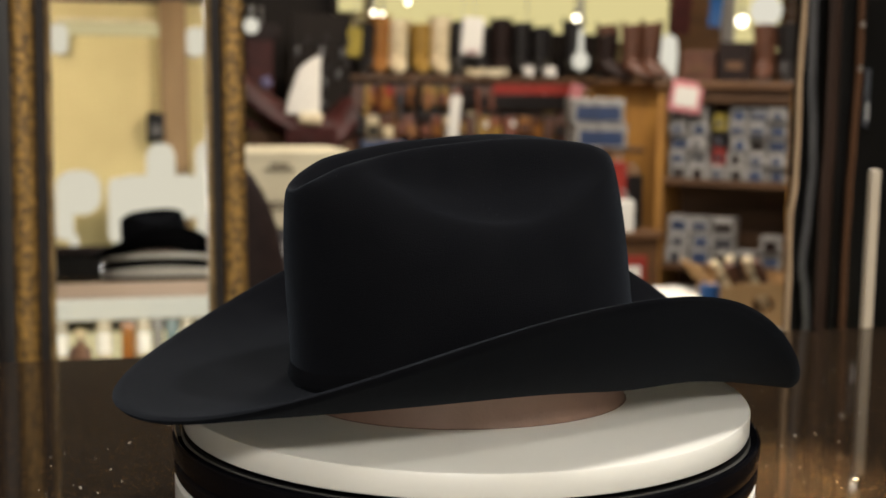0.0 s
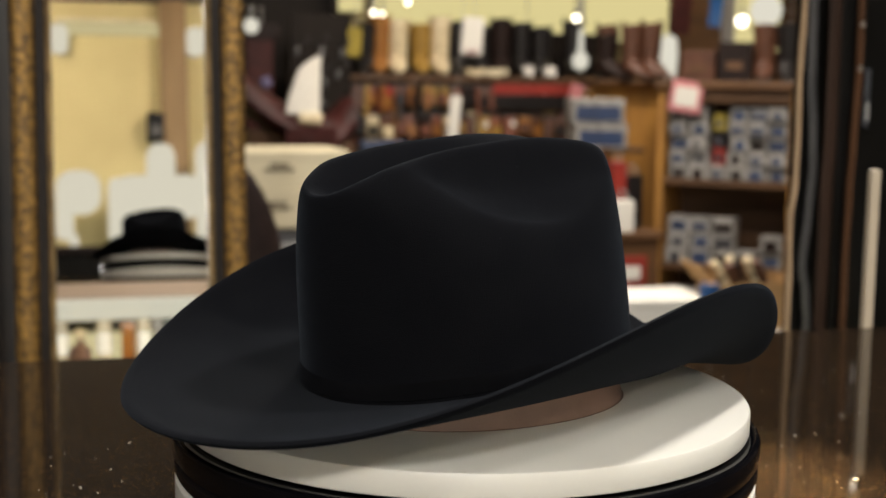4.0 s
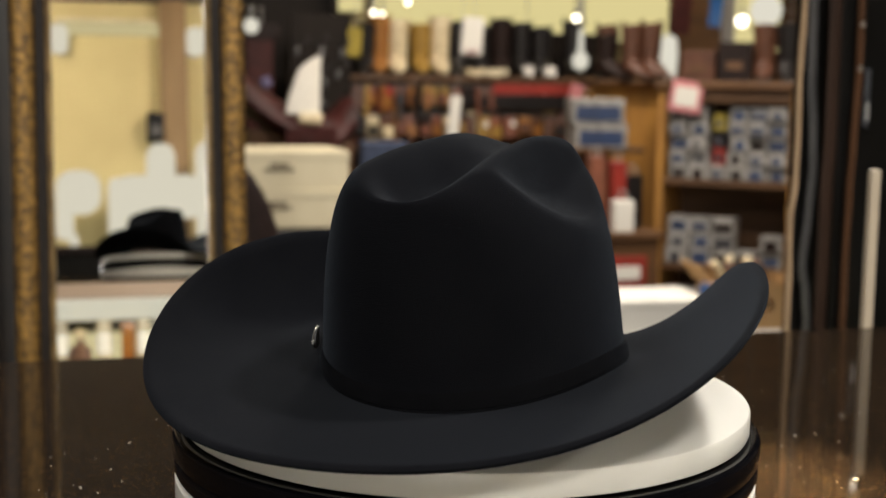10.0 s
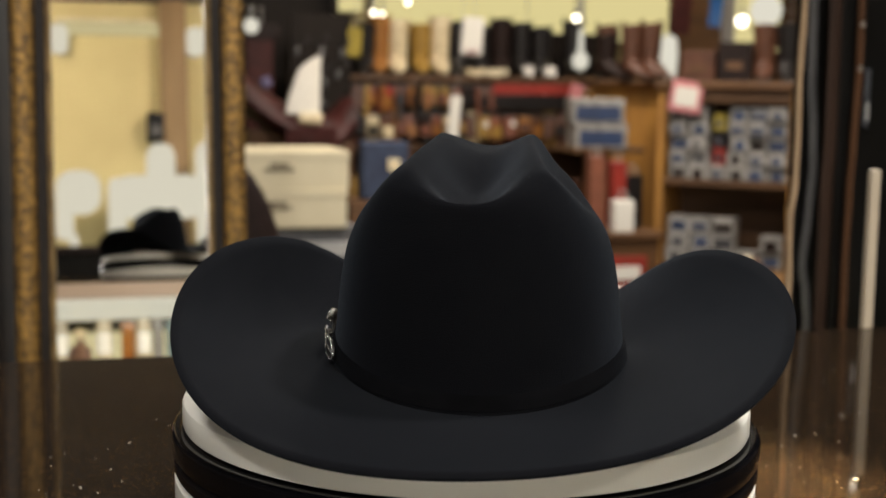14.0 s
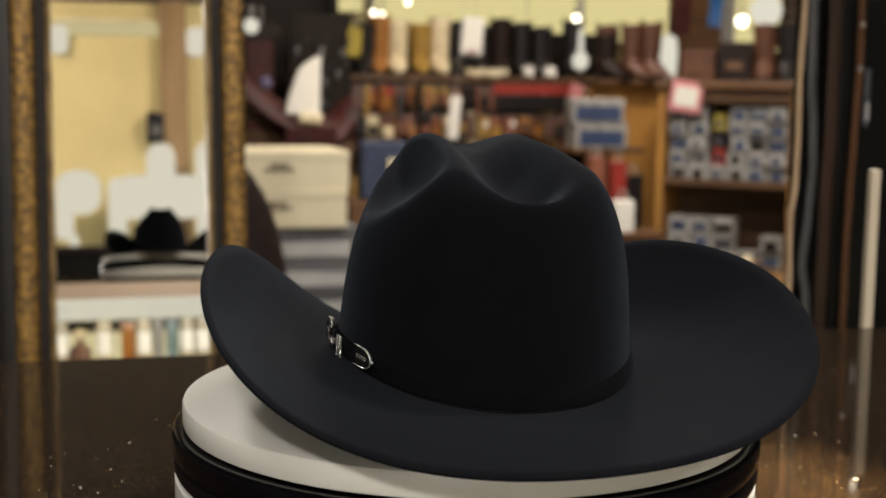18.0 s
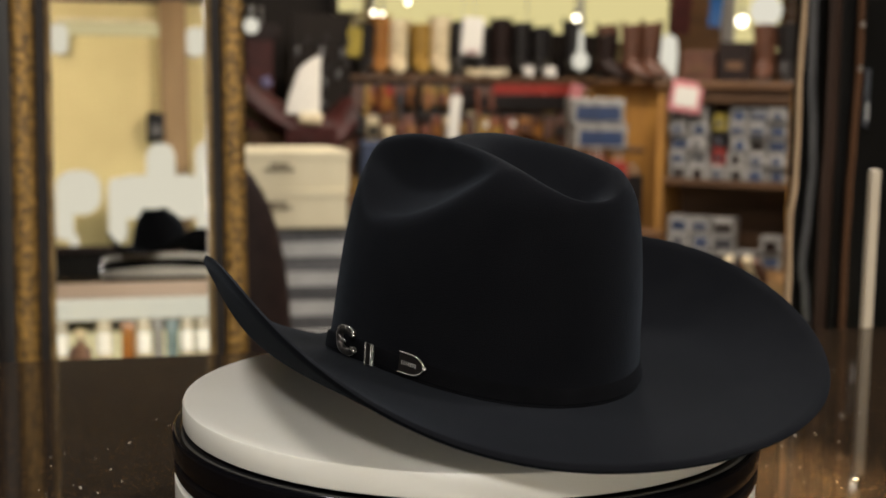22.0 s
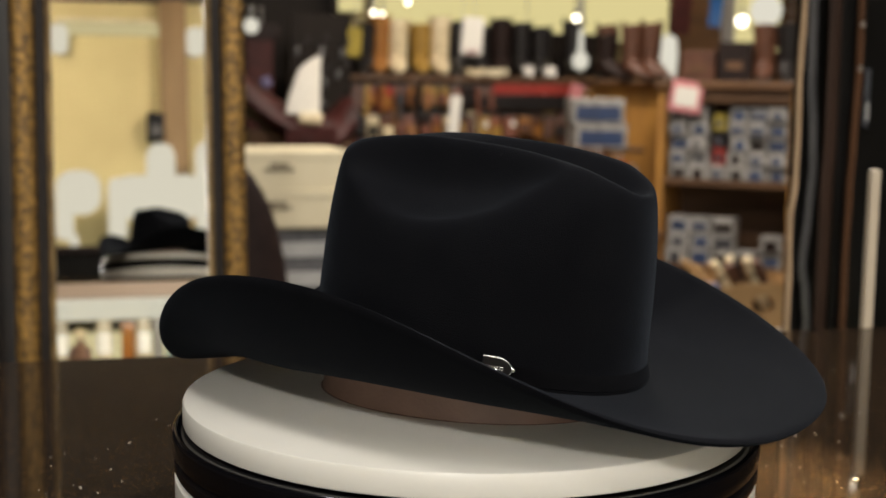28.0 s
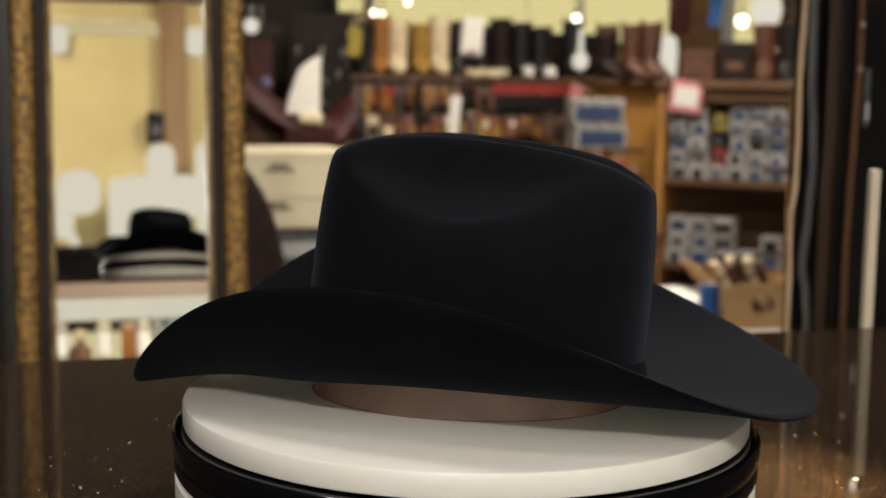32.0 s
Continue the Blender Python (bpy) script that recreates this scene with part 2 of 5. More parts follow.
# ---- mesh helpers ----
def finish(bm, name, mat, smooth=True, angle=40):
    me = bpy.data.meshes.new(name)
    bmesh.ops.recalc_face_normals(bm, faces=bm.faces)
    lim = radians(angle)
    for f in bm.faces:
        f.smooth = smooth
    for e in bm.edges:
        e.smooth = not (len(e.link_faces) == 2 and e.calc_face_angle(0) > lim)
    weighted = []
    if smooth and len(bm.faces) < 400:          # large flat faces keep their normals beside rounded edges
        areas = {f: f.calc_area() for f in bm.faces}
        for f in bm.faces:
            for lp in f.loops:
                n = Vector()
                for g in lp.vert.link_faces:
                    if g.normal.dot(f.normal) > 0.70:
                        n += g.normal * areas[g]
                weighted.append(n.normalized() if n.length > 1e-12 else f.normal.copy())
    bm.to_mesh(me)
    bm.free()
    if weighted:
        me.normals_split_custom_set(weighted)
    me.materials.append(mat)
    return me


def part(name, bm, mat, parent=None, label="", smooth=True, angle=40):
    """Links a bmesh as one mesh object under a thing or under a part."""
    ob = new(name, finish(bm, name, mat, smooth, angle))
    if parent is not None:
        ob.parent = parent
    return tagged(ob, label)


def thing(name, label, category, m=None, group="", kind=""):
    ob = new(name)
    ob.empty_display_size = 0.05
    ob.matrix_world = m or Matrix()
    return tagged(ob, label, category, group, kind)


def box(sx, sy, sz, at=(0, 0, 0), bevel=0.0, bm=None, turn=None, segments=2):
    """A box whose base centre is at the point given."""
    own = bmesh.new()
    bmesh.ops.create_cube(own, size=1)
    bmesh.ops.scale(own, vec=(sx, sy, sz), verts=own.verts)
    if bevel:
        bmesh.ops.bevel(own, geom=own.edges[:], offset=min(bevel, 0.45 * min(sx, sy, sz)), segments=segments, affect="EDGES", profile=0.5)
    m = Matrix.Translation((at[0], at[1], at[2])) @ (turn or Matrix()) @ Matrix.Translation((0, 0, sz / 2))
    bmesh.ops.transform(own, matrix=m, verts=own.verts)
    return merge(own, bm)


def merge(own, bm):
    if bm is None:
        return own
    me = bpy.data.meshes.new("scratch")
    own.to_mesh(me)
    own.free()
    bm.from_mesh(me)
    bpy.data.meshes.remove(me)
    return bm


def skin(rings, closed=True, cap_start=False, cap_end=False, bm=None):
    """A surface through rings of points."""
    bm = bm or bmesh.new()
    rows = [[bm.verts.new(p) for p in ring] for ring in rings]
    n = len(rows[0])
    for a, b in zip(rows, rows[1:]):
        for i in range(n if closed else n - 1):
            j = (i + 1) % n
            bm.faces.new((a[i], a[j], b[j], b[i]))
    if cap_start:
        bm.faces.new(rows[0][::-1])
    if cap_end:
        bm.faces.new(rows[-1])
    return bm


def lathe(profile, n=48, at=(0, 0, 0), bm=None, sx=1.0, sy=1.0, caps=True):
    """Turns (radius, height) pairs round the z axis."""
    rings = [[(at[0] + r * sx * math.cos(2 * math.pi * i / n), at[1] + r * sy * math.sin(2 * math.pi * i / n), at[2] + z) for i in range(n)] for r, z in profile]
    return skin(rings, True, caps, caps, bm)


def tube(points, radius, n=8, bm=None):
    """A round bar along a line of points."""
    pts = [Vector(p) for p in points]
    rings = []
    for i, p in enumerate(pts):
        d = (pts[min(i + 1, len(pts) - 1)] - pts[max(i - 1, 0)]).normalized()
        side = d.cross(Vector((0, 0, 1)) if abs(d.z) < 0.9 else Vector((1, 0, 0))).normalized()
        up = side.cross(d)
        rings.append([p + radius * (side * math.cos(2 * math.pi * k / n) + up * math.sin(2 * math.pi * k / n)) for k in range(n)])
    return skin(rings, True, True, True, bm)


def smoothstep(a, b, x):
    t = max(0.0, min(1.0, (x - a) / (b - a)))
    return t * t * (3 - 2 * t)


WALL_DARK = material("dark_side_wall", (0.05, 0.032, 0.022), 0.7, second=(0.035, 0.022, 0.014), scale=4, stretch=(4, 4, 0.4))


# ---- the room ----
def room():
    x0, x1, y0, y1, h = -2.6, 5.2, -4.0, 6.6, 3.0
    tagged(part("floor", box(x1 - x0, y1 - y0, 0.1, ((x0 + x1) / 2, (y0 + y1) / 2, -0.106)), GROUT), "plain dull brown shop floor", "floor", kind="structure")
    tagged(part("ceiling", box(x1 - x0, y1 - y0, 0.1, ((x0 + x1) / 2, (y0 + y1) / 2, h)), CEIL), "brownish grey painted shop ceiling", "ceiling", kind="structure")
    tagged(part("wall_north", box(x1 - x0, 0.12, h, ((x0 + x1) / 2, y1 + 0.06, 0)), PLASTER), "warm cream plaster wall behind the shelves", "wall", kind="structure")
    tagged(part("wall_south", box(x1 - x0, 0.12, h, ((x0 + x1) / 2, y0 - 0.06, 0)), PLASTER), "warm yellow plaster wall with lamps", "wall", kind="structure")
    # Side walls are out of view; dark brown keeps the ring's reflections dark.
    tagged(part("wall_east", box(0.12, y1 - y0, h, (x1 + 0.06, (y0 + y1) / 2, 0)), WALL_DARK), "unseen side wall beyond the shelves, made dark for reflections", "wall", kind="structure")
    tagged(part("wall_west", box(0.12, y1 - y0, h, (x0 - 0.06, (y0 + y1) / 2, 0)), WALL_DARK), "unseen side wall, made dark for reflections", "wall", kind="structure")


# ---- the counter with its lit showcase ----
COUNTER_BACK, COUNTER_FRONT = -0.30, 0.605


def counter():
    c = thing("display_counter", "black granite counter with a lit glass showcase of bottles below", "counter", Matrix.Translation((0, 0, 0)))
    mid, deep = (COUNTER_BACK + COUNTER_FRONT) / 2, COUNTER_FRONT - COUNTER_BACK
    part("countertop", box(4.4, deep, 0.011, (-0.4, mid, 0.989), 0.003), GRANITE, c, "polished black granite top with gold flecks")
    part("fascia", box(4.4, deep - 0.004, 0.039, (-0.4, mid, 0.950), 0.002), BEIGE, c, "pinkish beige edge band")
    part("plinth", box(4.4, deep - 0.06, 0.10, (-0.4, mid, 0.0), 0.004), LACQUER, c)
    part("body", box(4.4, 0.42, 0.850, (-0.4, COUNTER_BACK + 0.22, 0.10), 0.003), LACQUER, c, "black cabinet body")
    # The back panel's glow replaces light the strip would throw on it.
    part("showcase_back", box(4.3, 0.008, 0.76, (-0.4, 0.135, 0.12)), GLOW_CREAM, c, "cream back panel made to glow")
    part("light_strip", box(4.3, 0.05, 0.052, (-0.4, 0.56, 0.897), 0.004), GLOW_WHITE, c, "glowing white light strip")
    for z in (0.785, 0.46, 0.12):
        part("glass_shelf", box(4.3, 0.42, 0.008, (-0.4, 0.36, z), 0.001), GREY_METAL, c, "pale shelf")
    pane = part("glass_front", box(4.38, 0.006, 0.83, (-0.4, 0.597, 0.11), 0.001), CLEAR_GLASS, c, "clear glass front")
    pane.visible_shadow = False


def dust():
    """Crumbs of dust lying on the polished top."""
    rng = random.Random(31)
    bm = bmesh.new()
    for k in range(180):
        x, y = (rng.uniform(-0.42, -0.17), rng.uniform(-0.14, 0.30)) if k % 3 else (rng.uniform(0.18, 0.50), rng.uniform(-0.02, 0.42))
        r = 0.00022 + 0.00045 * rng.random() ** 4
        bmesh.ops.create_icosphere(bm, subdivisions=1, radius=r, matrix=Matrix.Translation((x, y, 1.0 + 0.5 * r)) @ pose(0, 0, 0, 0, 0, rng.uniform(0, 180)) @ Matrix.Diagonal((rng.uniform(0.8, 1.9), 1.0, 0.6, 1.0)))
    tagged(part("dust", bm, WHITE_CARD), "pale specks of dust scattered on the black granite", "dust", kind="stuff")
    crumb = tagged(part("paper_scrap", box(0.0046, 0.0026, 0.0010, (0.3140, 0.0840, 1.0002), 0.0004, turn=pose(0, 0, 0, 0, 0, 24)), CARD_CREAM), "small white scrap of paper on the granite", "paper")
    return crumb


def bottle(kind, x, y, z):
    if kind == "amber":
        b = thing("cologne_bottle", "amber cologne bottle with a dark cap on a lit shelf", "bottle", Matrix.Translation((x, y, z)), "bottles in the showcase")
        part("body", box(0.034, 0.03, 0.098, (0, 0, 0), 0.004), AMBER_GLASS, b)
        part("cap", lathe([(0.008, 0), (0.008, 0.018), (0.007, 0.02)], 16, (0, 0, 0.098)), OAK_DARK, b)
    elif kind == "clear":
        b = thing("cologne_bottle", "pale clear cologne bottle on a lit shelf", "bottle", Matrix.Translation((x, y, z)), "bottles in the showcase")
        part("body", lathe([(0.017, 0), (0.019, 0.004), (0.019, 0.10), (0.012, 0.113), (0.008, 0.115)], 20), BOTTLE_CREAM, b)
        part("label", lathe([(0.0194, 0.02), (0.0194, 0.07)], 20), WHITE_CARD, b, "white paper label")
        part("cap", lathe([(0.009, 0), (0.009, 0.016)], 16, (0, 0, 0.115)), STEEL, b)
    elif kind == "grey":
        b = thing("cologne_bottle", "grey paper-wrapped bottle on a lit shelf", "bottle", Matrix.Translation((x, y, z)), "bottles in the showcase")
        part("body", box(0.026, 0.026, 0.105, (0, 0, 0), 0.004), LABEL_GREY, b)
        part("cap", lathe([(0.008, 0), (0.008, 0.016)], 14, (0, 0, 0.105)), STEEL, b)
    elif kind == "teal":
        b = thing("cologne_bottle", "grey-green glass bottle on a lit shelf", "bottle", Matrix.Translation((x, y, z)), "bottles in the showcase")
        part("body", box(0.030, 0.028, 0.10, (0, 0, 0), 0.004), GREEN_GREY, b)
        part("cap", box(0.016, 0.016, 0.018, (0, 0, 0.10), 0.002), LABEL_GREY, b)
    else:
        b = thing("perfume_bottle", "squat dark bottle with a tan stopper on a lit shelf", "bottle", Matrix.Translation((x, y, z)), "bottles in the showcase")
        part("body", lathe([(0.026, 0), (0.03, 0.006), (0.026, 0.035), (0.012, 0.045), (0.010, 0.055)], 24), LEATHER_BROWN, b)
        part("stopper", lathe([(0.008, 0), (0.016, 0.01), (0.014, 0.024), (0.004, 0.03)], 20, (0, 0, 0.055)), LEATHER_BONE, b)


# ---- the turntable ----
def turntable():
    t = thing("display_turntable", "white motorised display turntable with a glossy black ring", "turntable", Matrix.Translation((0, 0, 1.0)))
    part("base", lathe([(0.150, 0.0), (0.161, 0.001), (0.1645, 0.006), (0.1645, 0.058), (0.160, 0.0615), (0.10, 0.0615)], 128), WHITE_PLASTIC, t, "white plastic drum")
    part("ring", lathe([(0.13, 0.0600), (0.1600, 0.0600), (0.1640, 0.0612), (0.1655, 0.0650), (0.1650, 0.0690), (0.1640, 0.0700), (0.1648, 0.0712), (0.1657, 0.0730), (0.1661, 0.0770)]
                       + [(0.1631 + 0.0030 * math.cos(q), 0.0822 + 0.0030 * math.sin(q)) for q in [radians(15 * k) for k in range(7)]]
                       + [(0.1600, 0.0852), (0.1584, 0.0846), (0.1576, 0.0830), (0.1572, 0.0812), (0.13, 0.0812)], 160), BLACK_GLOSS, t, "glossy black plastic ring")
    disc = part("disc", lathe([(0.1575, 0.0), (0.1595, 0.001), (0.1600, 0.0025), (0.1600, 0.0122), (0.1594, 0.0136), (0.1580, 0.0142), (0.0, 0.0142)][:-1], 160), WHITE_PLASTIC, t, "white turning disc")
    disc.matrix_basis = Matrix.Translation((0, 0, 0.0858))
    return disc


# ---- the hat: +x is its front, +y the wearer's left; heights over the disc ----
HAT_X, HAT_Y = 0.0030, -0.0078
CROWN_X = -0.0054


def brim_edge(a):
    r = 0.1750 -0.0131 * math.cos(1 * a) +0.0191 * math.cos(2 * a) +0.0075 * math.cos(3 * a) -0.0003 * math.cos(4 * a) +0.0007 * math.cos(5 * a) +0.0002 * math.cos(6 * a) \
        -0.0025 * math.sin(1 * a) +0.0018 * math.sin(2 * a) +0.0011 * math.sin(3 * a)
    z = 0.0443 +0.0091 * math.cos(1 * a) -0.0344 * math.cos(2 * a) -0.0101 * math.cos(3 * a) -0.0040 * math.cos(4 * a) -0.0038 * math.cos(5 * a) -0.0006 * math.cos(6 * a) -0.0001 * math.cos(7 * a) \
        +0.0001 * math.sin(1 * a) +0.0008 * math.sin(2 * a) -0.0008 * math.sin(3 * a) +0.0007 * math.sin(4 * a)
    return r * math.cos(a), r * math.sin(a), z


def oval(a, half_x, half_y, power=2.08):
    c, s = math.cos(a), math.sin(a)
    k = (abs(c / half_x) ** power + abs(s / half_y) ** power) ** (-1 / power)
    return k * c, k * s


def foot_flare(z):
    """How far the crown spreads at its foot, by the height over the brim."""
    return 0.0024 * max(0.0, 1 - z / 0.018) ** 2


def brim_root(a):
    return 0.0188 - 0.0067 * math.cos(2 * a) + 0.0018 * math.sin(a)


def crown_surface(n=224):
    """Rings of the crown from the brim up to the middle of the cattleman crease."""
    rings = []
    walls, tops = 24, 40
    for k in range(walls):
        u = k / (walls - 1)
        ring = []
        for i in range(n):
            a = 2 * math.pi * i / n
            front = 0.5 + 0.5 * math.cos(a)
            zs = shoulder(a)
            flare = foot_flare(u * (zs - brim_root(a)))
            x, y = oval(a, 0.0977 - 0.0057 * u + flare, 0.0806 - 0.0110 * u ** 1.3 + flare)
            y *= 1 + 0.0205 * u * max(0.0, math.cos(a)) ** 2
            x -= (0.003 if math.cos(a) > 0 else 0.002) * max(0.0, (u - 0.62) / 0.38) ** 2 * math.copysign(abs(math.cos(a)) ** 2, math.cos(a))
            x += CROWN_X - 0.0091 * u * front - 0.0121 * u * (1 - front)
            roll = 1 - 0.070 * max(0.0, (u - 0.70) / 0.30) ** 2 * math.sin(a) ** 2
            y *= roll
            bulge = 0.0015 * math.sin(math.pi * u)
            ring.append((x * (1 + bulge / 0.1), y * (1 + bulge / 0.1), brim_root(a) + u * (zs - brim_root(a))))
        rings.append(ring)
    rim = rings[-1]
    cx = sum(p[0] for p in rim) / n
    for k in range(1, tops + 1):
        s = 1 - k / (tops + 0.6)
        ring = []
        for i in range(n):
            x, y = cx + (rim[i][0] - cx) * s, rim[i][1] * s
            ring.append((x, y, crown_top(x, y, s, rim[i][2])))
        rings.append(ring)
    grid = np.array(rings)
    for _ in range(8):                      # soft felt: even out the folds
        up, down = np.roll(grid, 1, 1), np.roll(grid, -1, 1)
        g = grid.copy()
        g[1:-1] = 0.4 * grid[1:-1] + 0.15 * (grid[:-2] + grid[2:] + up[1:-1] + down[1:-1])
        g[:3] = grid[:3]
        grid = g
    return [[tuple(p) for p in ring] for ring in grid]


def shoulder(a):
    """Height of the crown's edge: high in front, lower behind, lowest along the sides."""
    c = math.cos(a)
    side = 1 - abs(c) ** 3.73
    ends = 0.1424 if c > 0 else 0.1235
    return ends * (1 - side) + 0.1058 * side


def crown_top(x, y, s, rim):
    ridge = 0.1475 - 1.44 * max(0.0, 0.0179 - x) ** 2 - 2.47 * max(0.0, x - 0.0179) ** 2
    half = 0.0296 + 0.0024 * smoothstep(0.02, -0.08, x)
    if abs(y) > half:
        # a bowl pressed into each slope, steep under the ridge and flat towards the crown's edge
        t = min(1.0, (abs(y) - half) / (0.0715 - half))
        z = ridge + (rim - ridge) * t ** 1.2
        r2 = ((x - 0.004) / 0.080) ** 2 + ((t - 0.25) / (0.27 if t < 0.25 else 0.84)) ** 2
        z -= 0.0215 * max(0.0, 1 - r2)
    else:
        depth = 0.004 + 0.0068 * smoothstep(0.078, 0.012, x) + 0.015 * smoothstep(0.015, -0.045, x) * smoothstep(-0.106, -0.078, x)
        z = ridge - depth * (0.5 + 0.5 * math.cos(math.pi * y / half))
    edge = smoothstep(0.88, 1.0, s)
    return z * (1 - edge) + min(z, rim + 0.004) * edge


def brim_surface(n=192, m=22):
    top, rings = [], []
    for k in range(m + 1):
        s = k / m
        ring = []
        for i in range(n):
            a = 2 * math.pi * i / n
            ex, ey, ez = brim_edge(a)
            ix, iy = oval(a, 0.0994, 0.0822)
            ix += CROWN_X
            sn = math.sin(a)
            g = s ** (1.53 + 0.95 * sn * sn - 0.07 * math.cos(a) + 0.46 * sn)
            q = s ** (1.0 - 0.18 * sn * sn - 0.12 * sn * abs(sn))
            ring.append(Vector((ix + (ex - ix) * q, iy + (ey - iy) * q, brim_root(a) + (ez - brim_root(a)) * g)))
        top.append(ring)
    thick = 0.0034
    under = []
    for k in range(m + 1):
        ring = []
        for i in range(n):
            along = top[k][(i + 1) % n] - top[k][i - 1]
            out = top[min(k + 1, m)][i] - top[max(k - 1, 0)][i]
            ring.append(top[k][i] + along.cross(out).normalized() * thick)
        under.append(ring)
    lip = []
    for i in range(n):
        out = (top[m][i] - top[m - 1][i]).normalized()
        lip.append((top[m][i] + under[m][i]) / 2 + out * thick * 0.45)
    rings = top + [lip] + under[::-1]
    return rings


def wrap(a0, z0, z1, swell, thick, half_x=0.0980, half_y=0.0809, n=160, a1=None):
    """A band round the crown's foot."""
    rings = []
    full = a1 is None
    for i in range(n if full else n + 1):
        a = a0 + (2 * math.pi if full else (a1 - a0)) * i / n
        b = brim_root(a)
        loop = []
        for r, z in ((swell - 0.001, z0), (swell + thick, z0 + 0.001), (swell + thick * 1.15, (z0 + z1) / 2), (swell + thick, z1 - 0.0008), (swell + thick * 0.5, z1), (swell - 0.001, z1 - 0.0005)):
            x, y = oval(a, half_x + r + foot_flare(z), half_y + r + foot_flare(z))
            loop.append((x + CROWN_X, y, b + z))
        rings.append(loop)
    if full:
        rings.append(rings[0])
    bm = skin(rings, True, not full, not full)
    bmesh.ops.remove_doubles(bm, verts=bm.verts, dist=1e-6)
    return bm


def on_band(a, out, z):
    x, y = oval(a, 0.0995 + out, 0.0826 + out)
    return Vector((x + CROWN_X, y, brim_root(a) + z))


def band_frame(a, z):
    """A pose on the band: x along it towards the back, y up, z outwards."""
    p = on_band(a, 0.0026, z)
    along = (on_band(a + 0.01, 0.0026, z) - on_band(a - 0.01, 0.0026, z)).normalized()
    out = Vector((along.y, -along.x, 0)).normalized()
    up = out.cross(along)
    m = Matrix((along, up, out)).transposed().to_4x4()
    m.translation = p
    return m


def buckle_set(h, off):
    """Silver buckle, keeper and tip on the wearer's left."""
    def silver(name, bm, a, z, label, mat=SILVER, parent=None):
        bmesh.ops.transform(bm, matrix=off @ band_frame(a, z), verts=bm.verts)
        return part(name, bm, mat, parent or h, label, angle=35)

    a_buckle, a_keeper, a_tip = 1.522, 1.80, 2.130
    # C-shaped buckle, open towards the tip
    pts = []
    for k in range(19):
        q = math.radians(32 + 296 * k / 18)
        pts.append((0.0108 * math.copysign(abs(math.cos(q)) ** 0.8, math.cos(q)) + 0.001, 0.0080 * math.copysign(abs(math.sin(q)) ** 0.75, math.sin(q)), 0.0010))
    buckle = silver("buckle", tube(pts, 0.00042, 8), a_buckle, 0.0098, "engraved silver buckle frame")
    silver("inner_rim", tube([(x * 0.50 + 0.0012, y * 0.52, 0.0010) for x, y, z in pts], 0.0003, 6), a_buckle, 0.0098, "", ENGRAVED, buckle)
    silver("prong", tube([(-0.0070, 0.0022, 0.0012), (-0.0020, 0.0006, 0.0018), (0.0020, -0.0004, 0.0016)], 0.0005, 8), a_buckle, 0.0098, "bright silver prong", SILVER, buckle)
    silver("plate", tube([(x * 0.78 + 0.0005, y * 0.77, 0.0004) for x, y, z in pts], 0.0020, 8), a_buckle, 0.0098, "engraved grey silver inlay", ENGRAVED, buckle)
    for k in range(1, 18, 2):
        x, y, z = pts[k]
        silver("stud", lathe([(0.0005, 0), (0.0004, 0.0004), (0.0001, 0.0006)], 8, (x * 0.78, y * 0.79, 0.0014)), a_buckle, 0.0098, "", SILVER, buckle)
    for s in (-1, 1):
        silver("bead", lathe([(0.0009, 0), (0.0008, 0.0007), (0.0003, 0.0011)], 10, (pts[0][0] + 0.0, s * abs(pts[0][1]) * 0.86, 0.0013)), a_buckle, 0.0098, "", SILVER, buckle)
    keeper = silver("keeper", box(0.0066, 0.0112, 0.0010, (0, 0, 0.0002), 0.0003), a_keeper, 0.0068, "silver keeper loop", DARK_SILVER)
    for x in (-0.0030, 0.0018, 0.0031):
        silver("rope_edge", box(0.0008, 0.0118, 0.0010, (x, 0, 0.0009), 0.0003), a_keeper, 0.0068, "", SILVER, keeper)
    # shield-shaped tip
    out = [(-0.0068, -0.0054)] + [(0.0086 * math.cos(q), 0.0054 * math.sin(q)) for q in [math.radians(-90 + 12 * k) for k in range(1, 15)]] + [(-0.0068, 0.0054)]
    tip = silver("tip", skin([[(x, y, 0.0002) for x, y in out], [(x, y, 0.0012) for x, y in out], [(x * 0.97, y * 0.96, 0.0015) for x, y in out]], True, True, True), a_tip, 0.0093, "blackened silver shield tip", DARK_SILVER)
    silver("tip_rim", tube([(x, y, 0.0016) for x, y in out], 0.00045, 6), a_tip, 0.0093, "bright silver rim", SILVER, tip)
    for k in range(7):
        silver("engraved_bar", box(0.0009, 0.0021, 0.0004, (-0.0046 + 0.0014 * k, 0, 0.0013)), a_tip, 0.0093, "", SILVER, tip)
    silver("end_bead", lathe([(0.0012, 0), (0.001, 0.001), (0.0003, 0.0014)], 10, (0.0091, 0, 0.001)), a_tip, 0.0093, "", SILVER, tip)


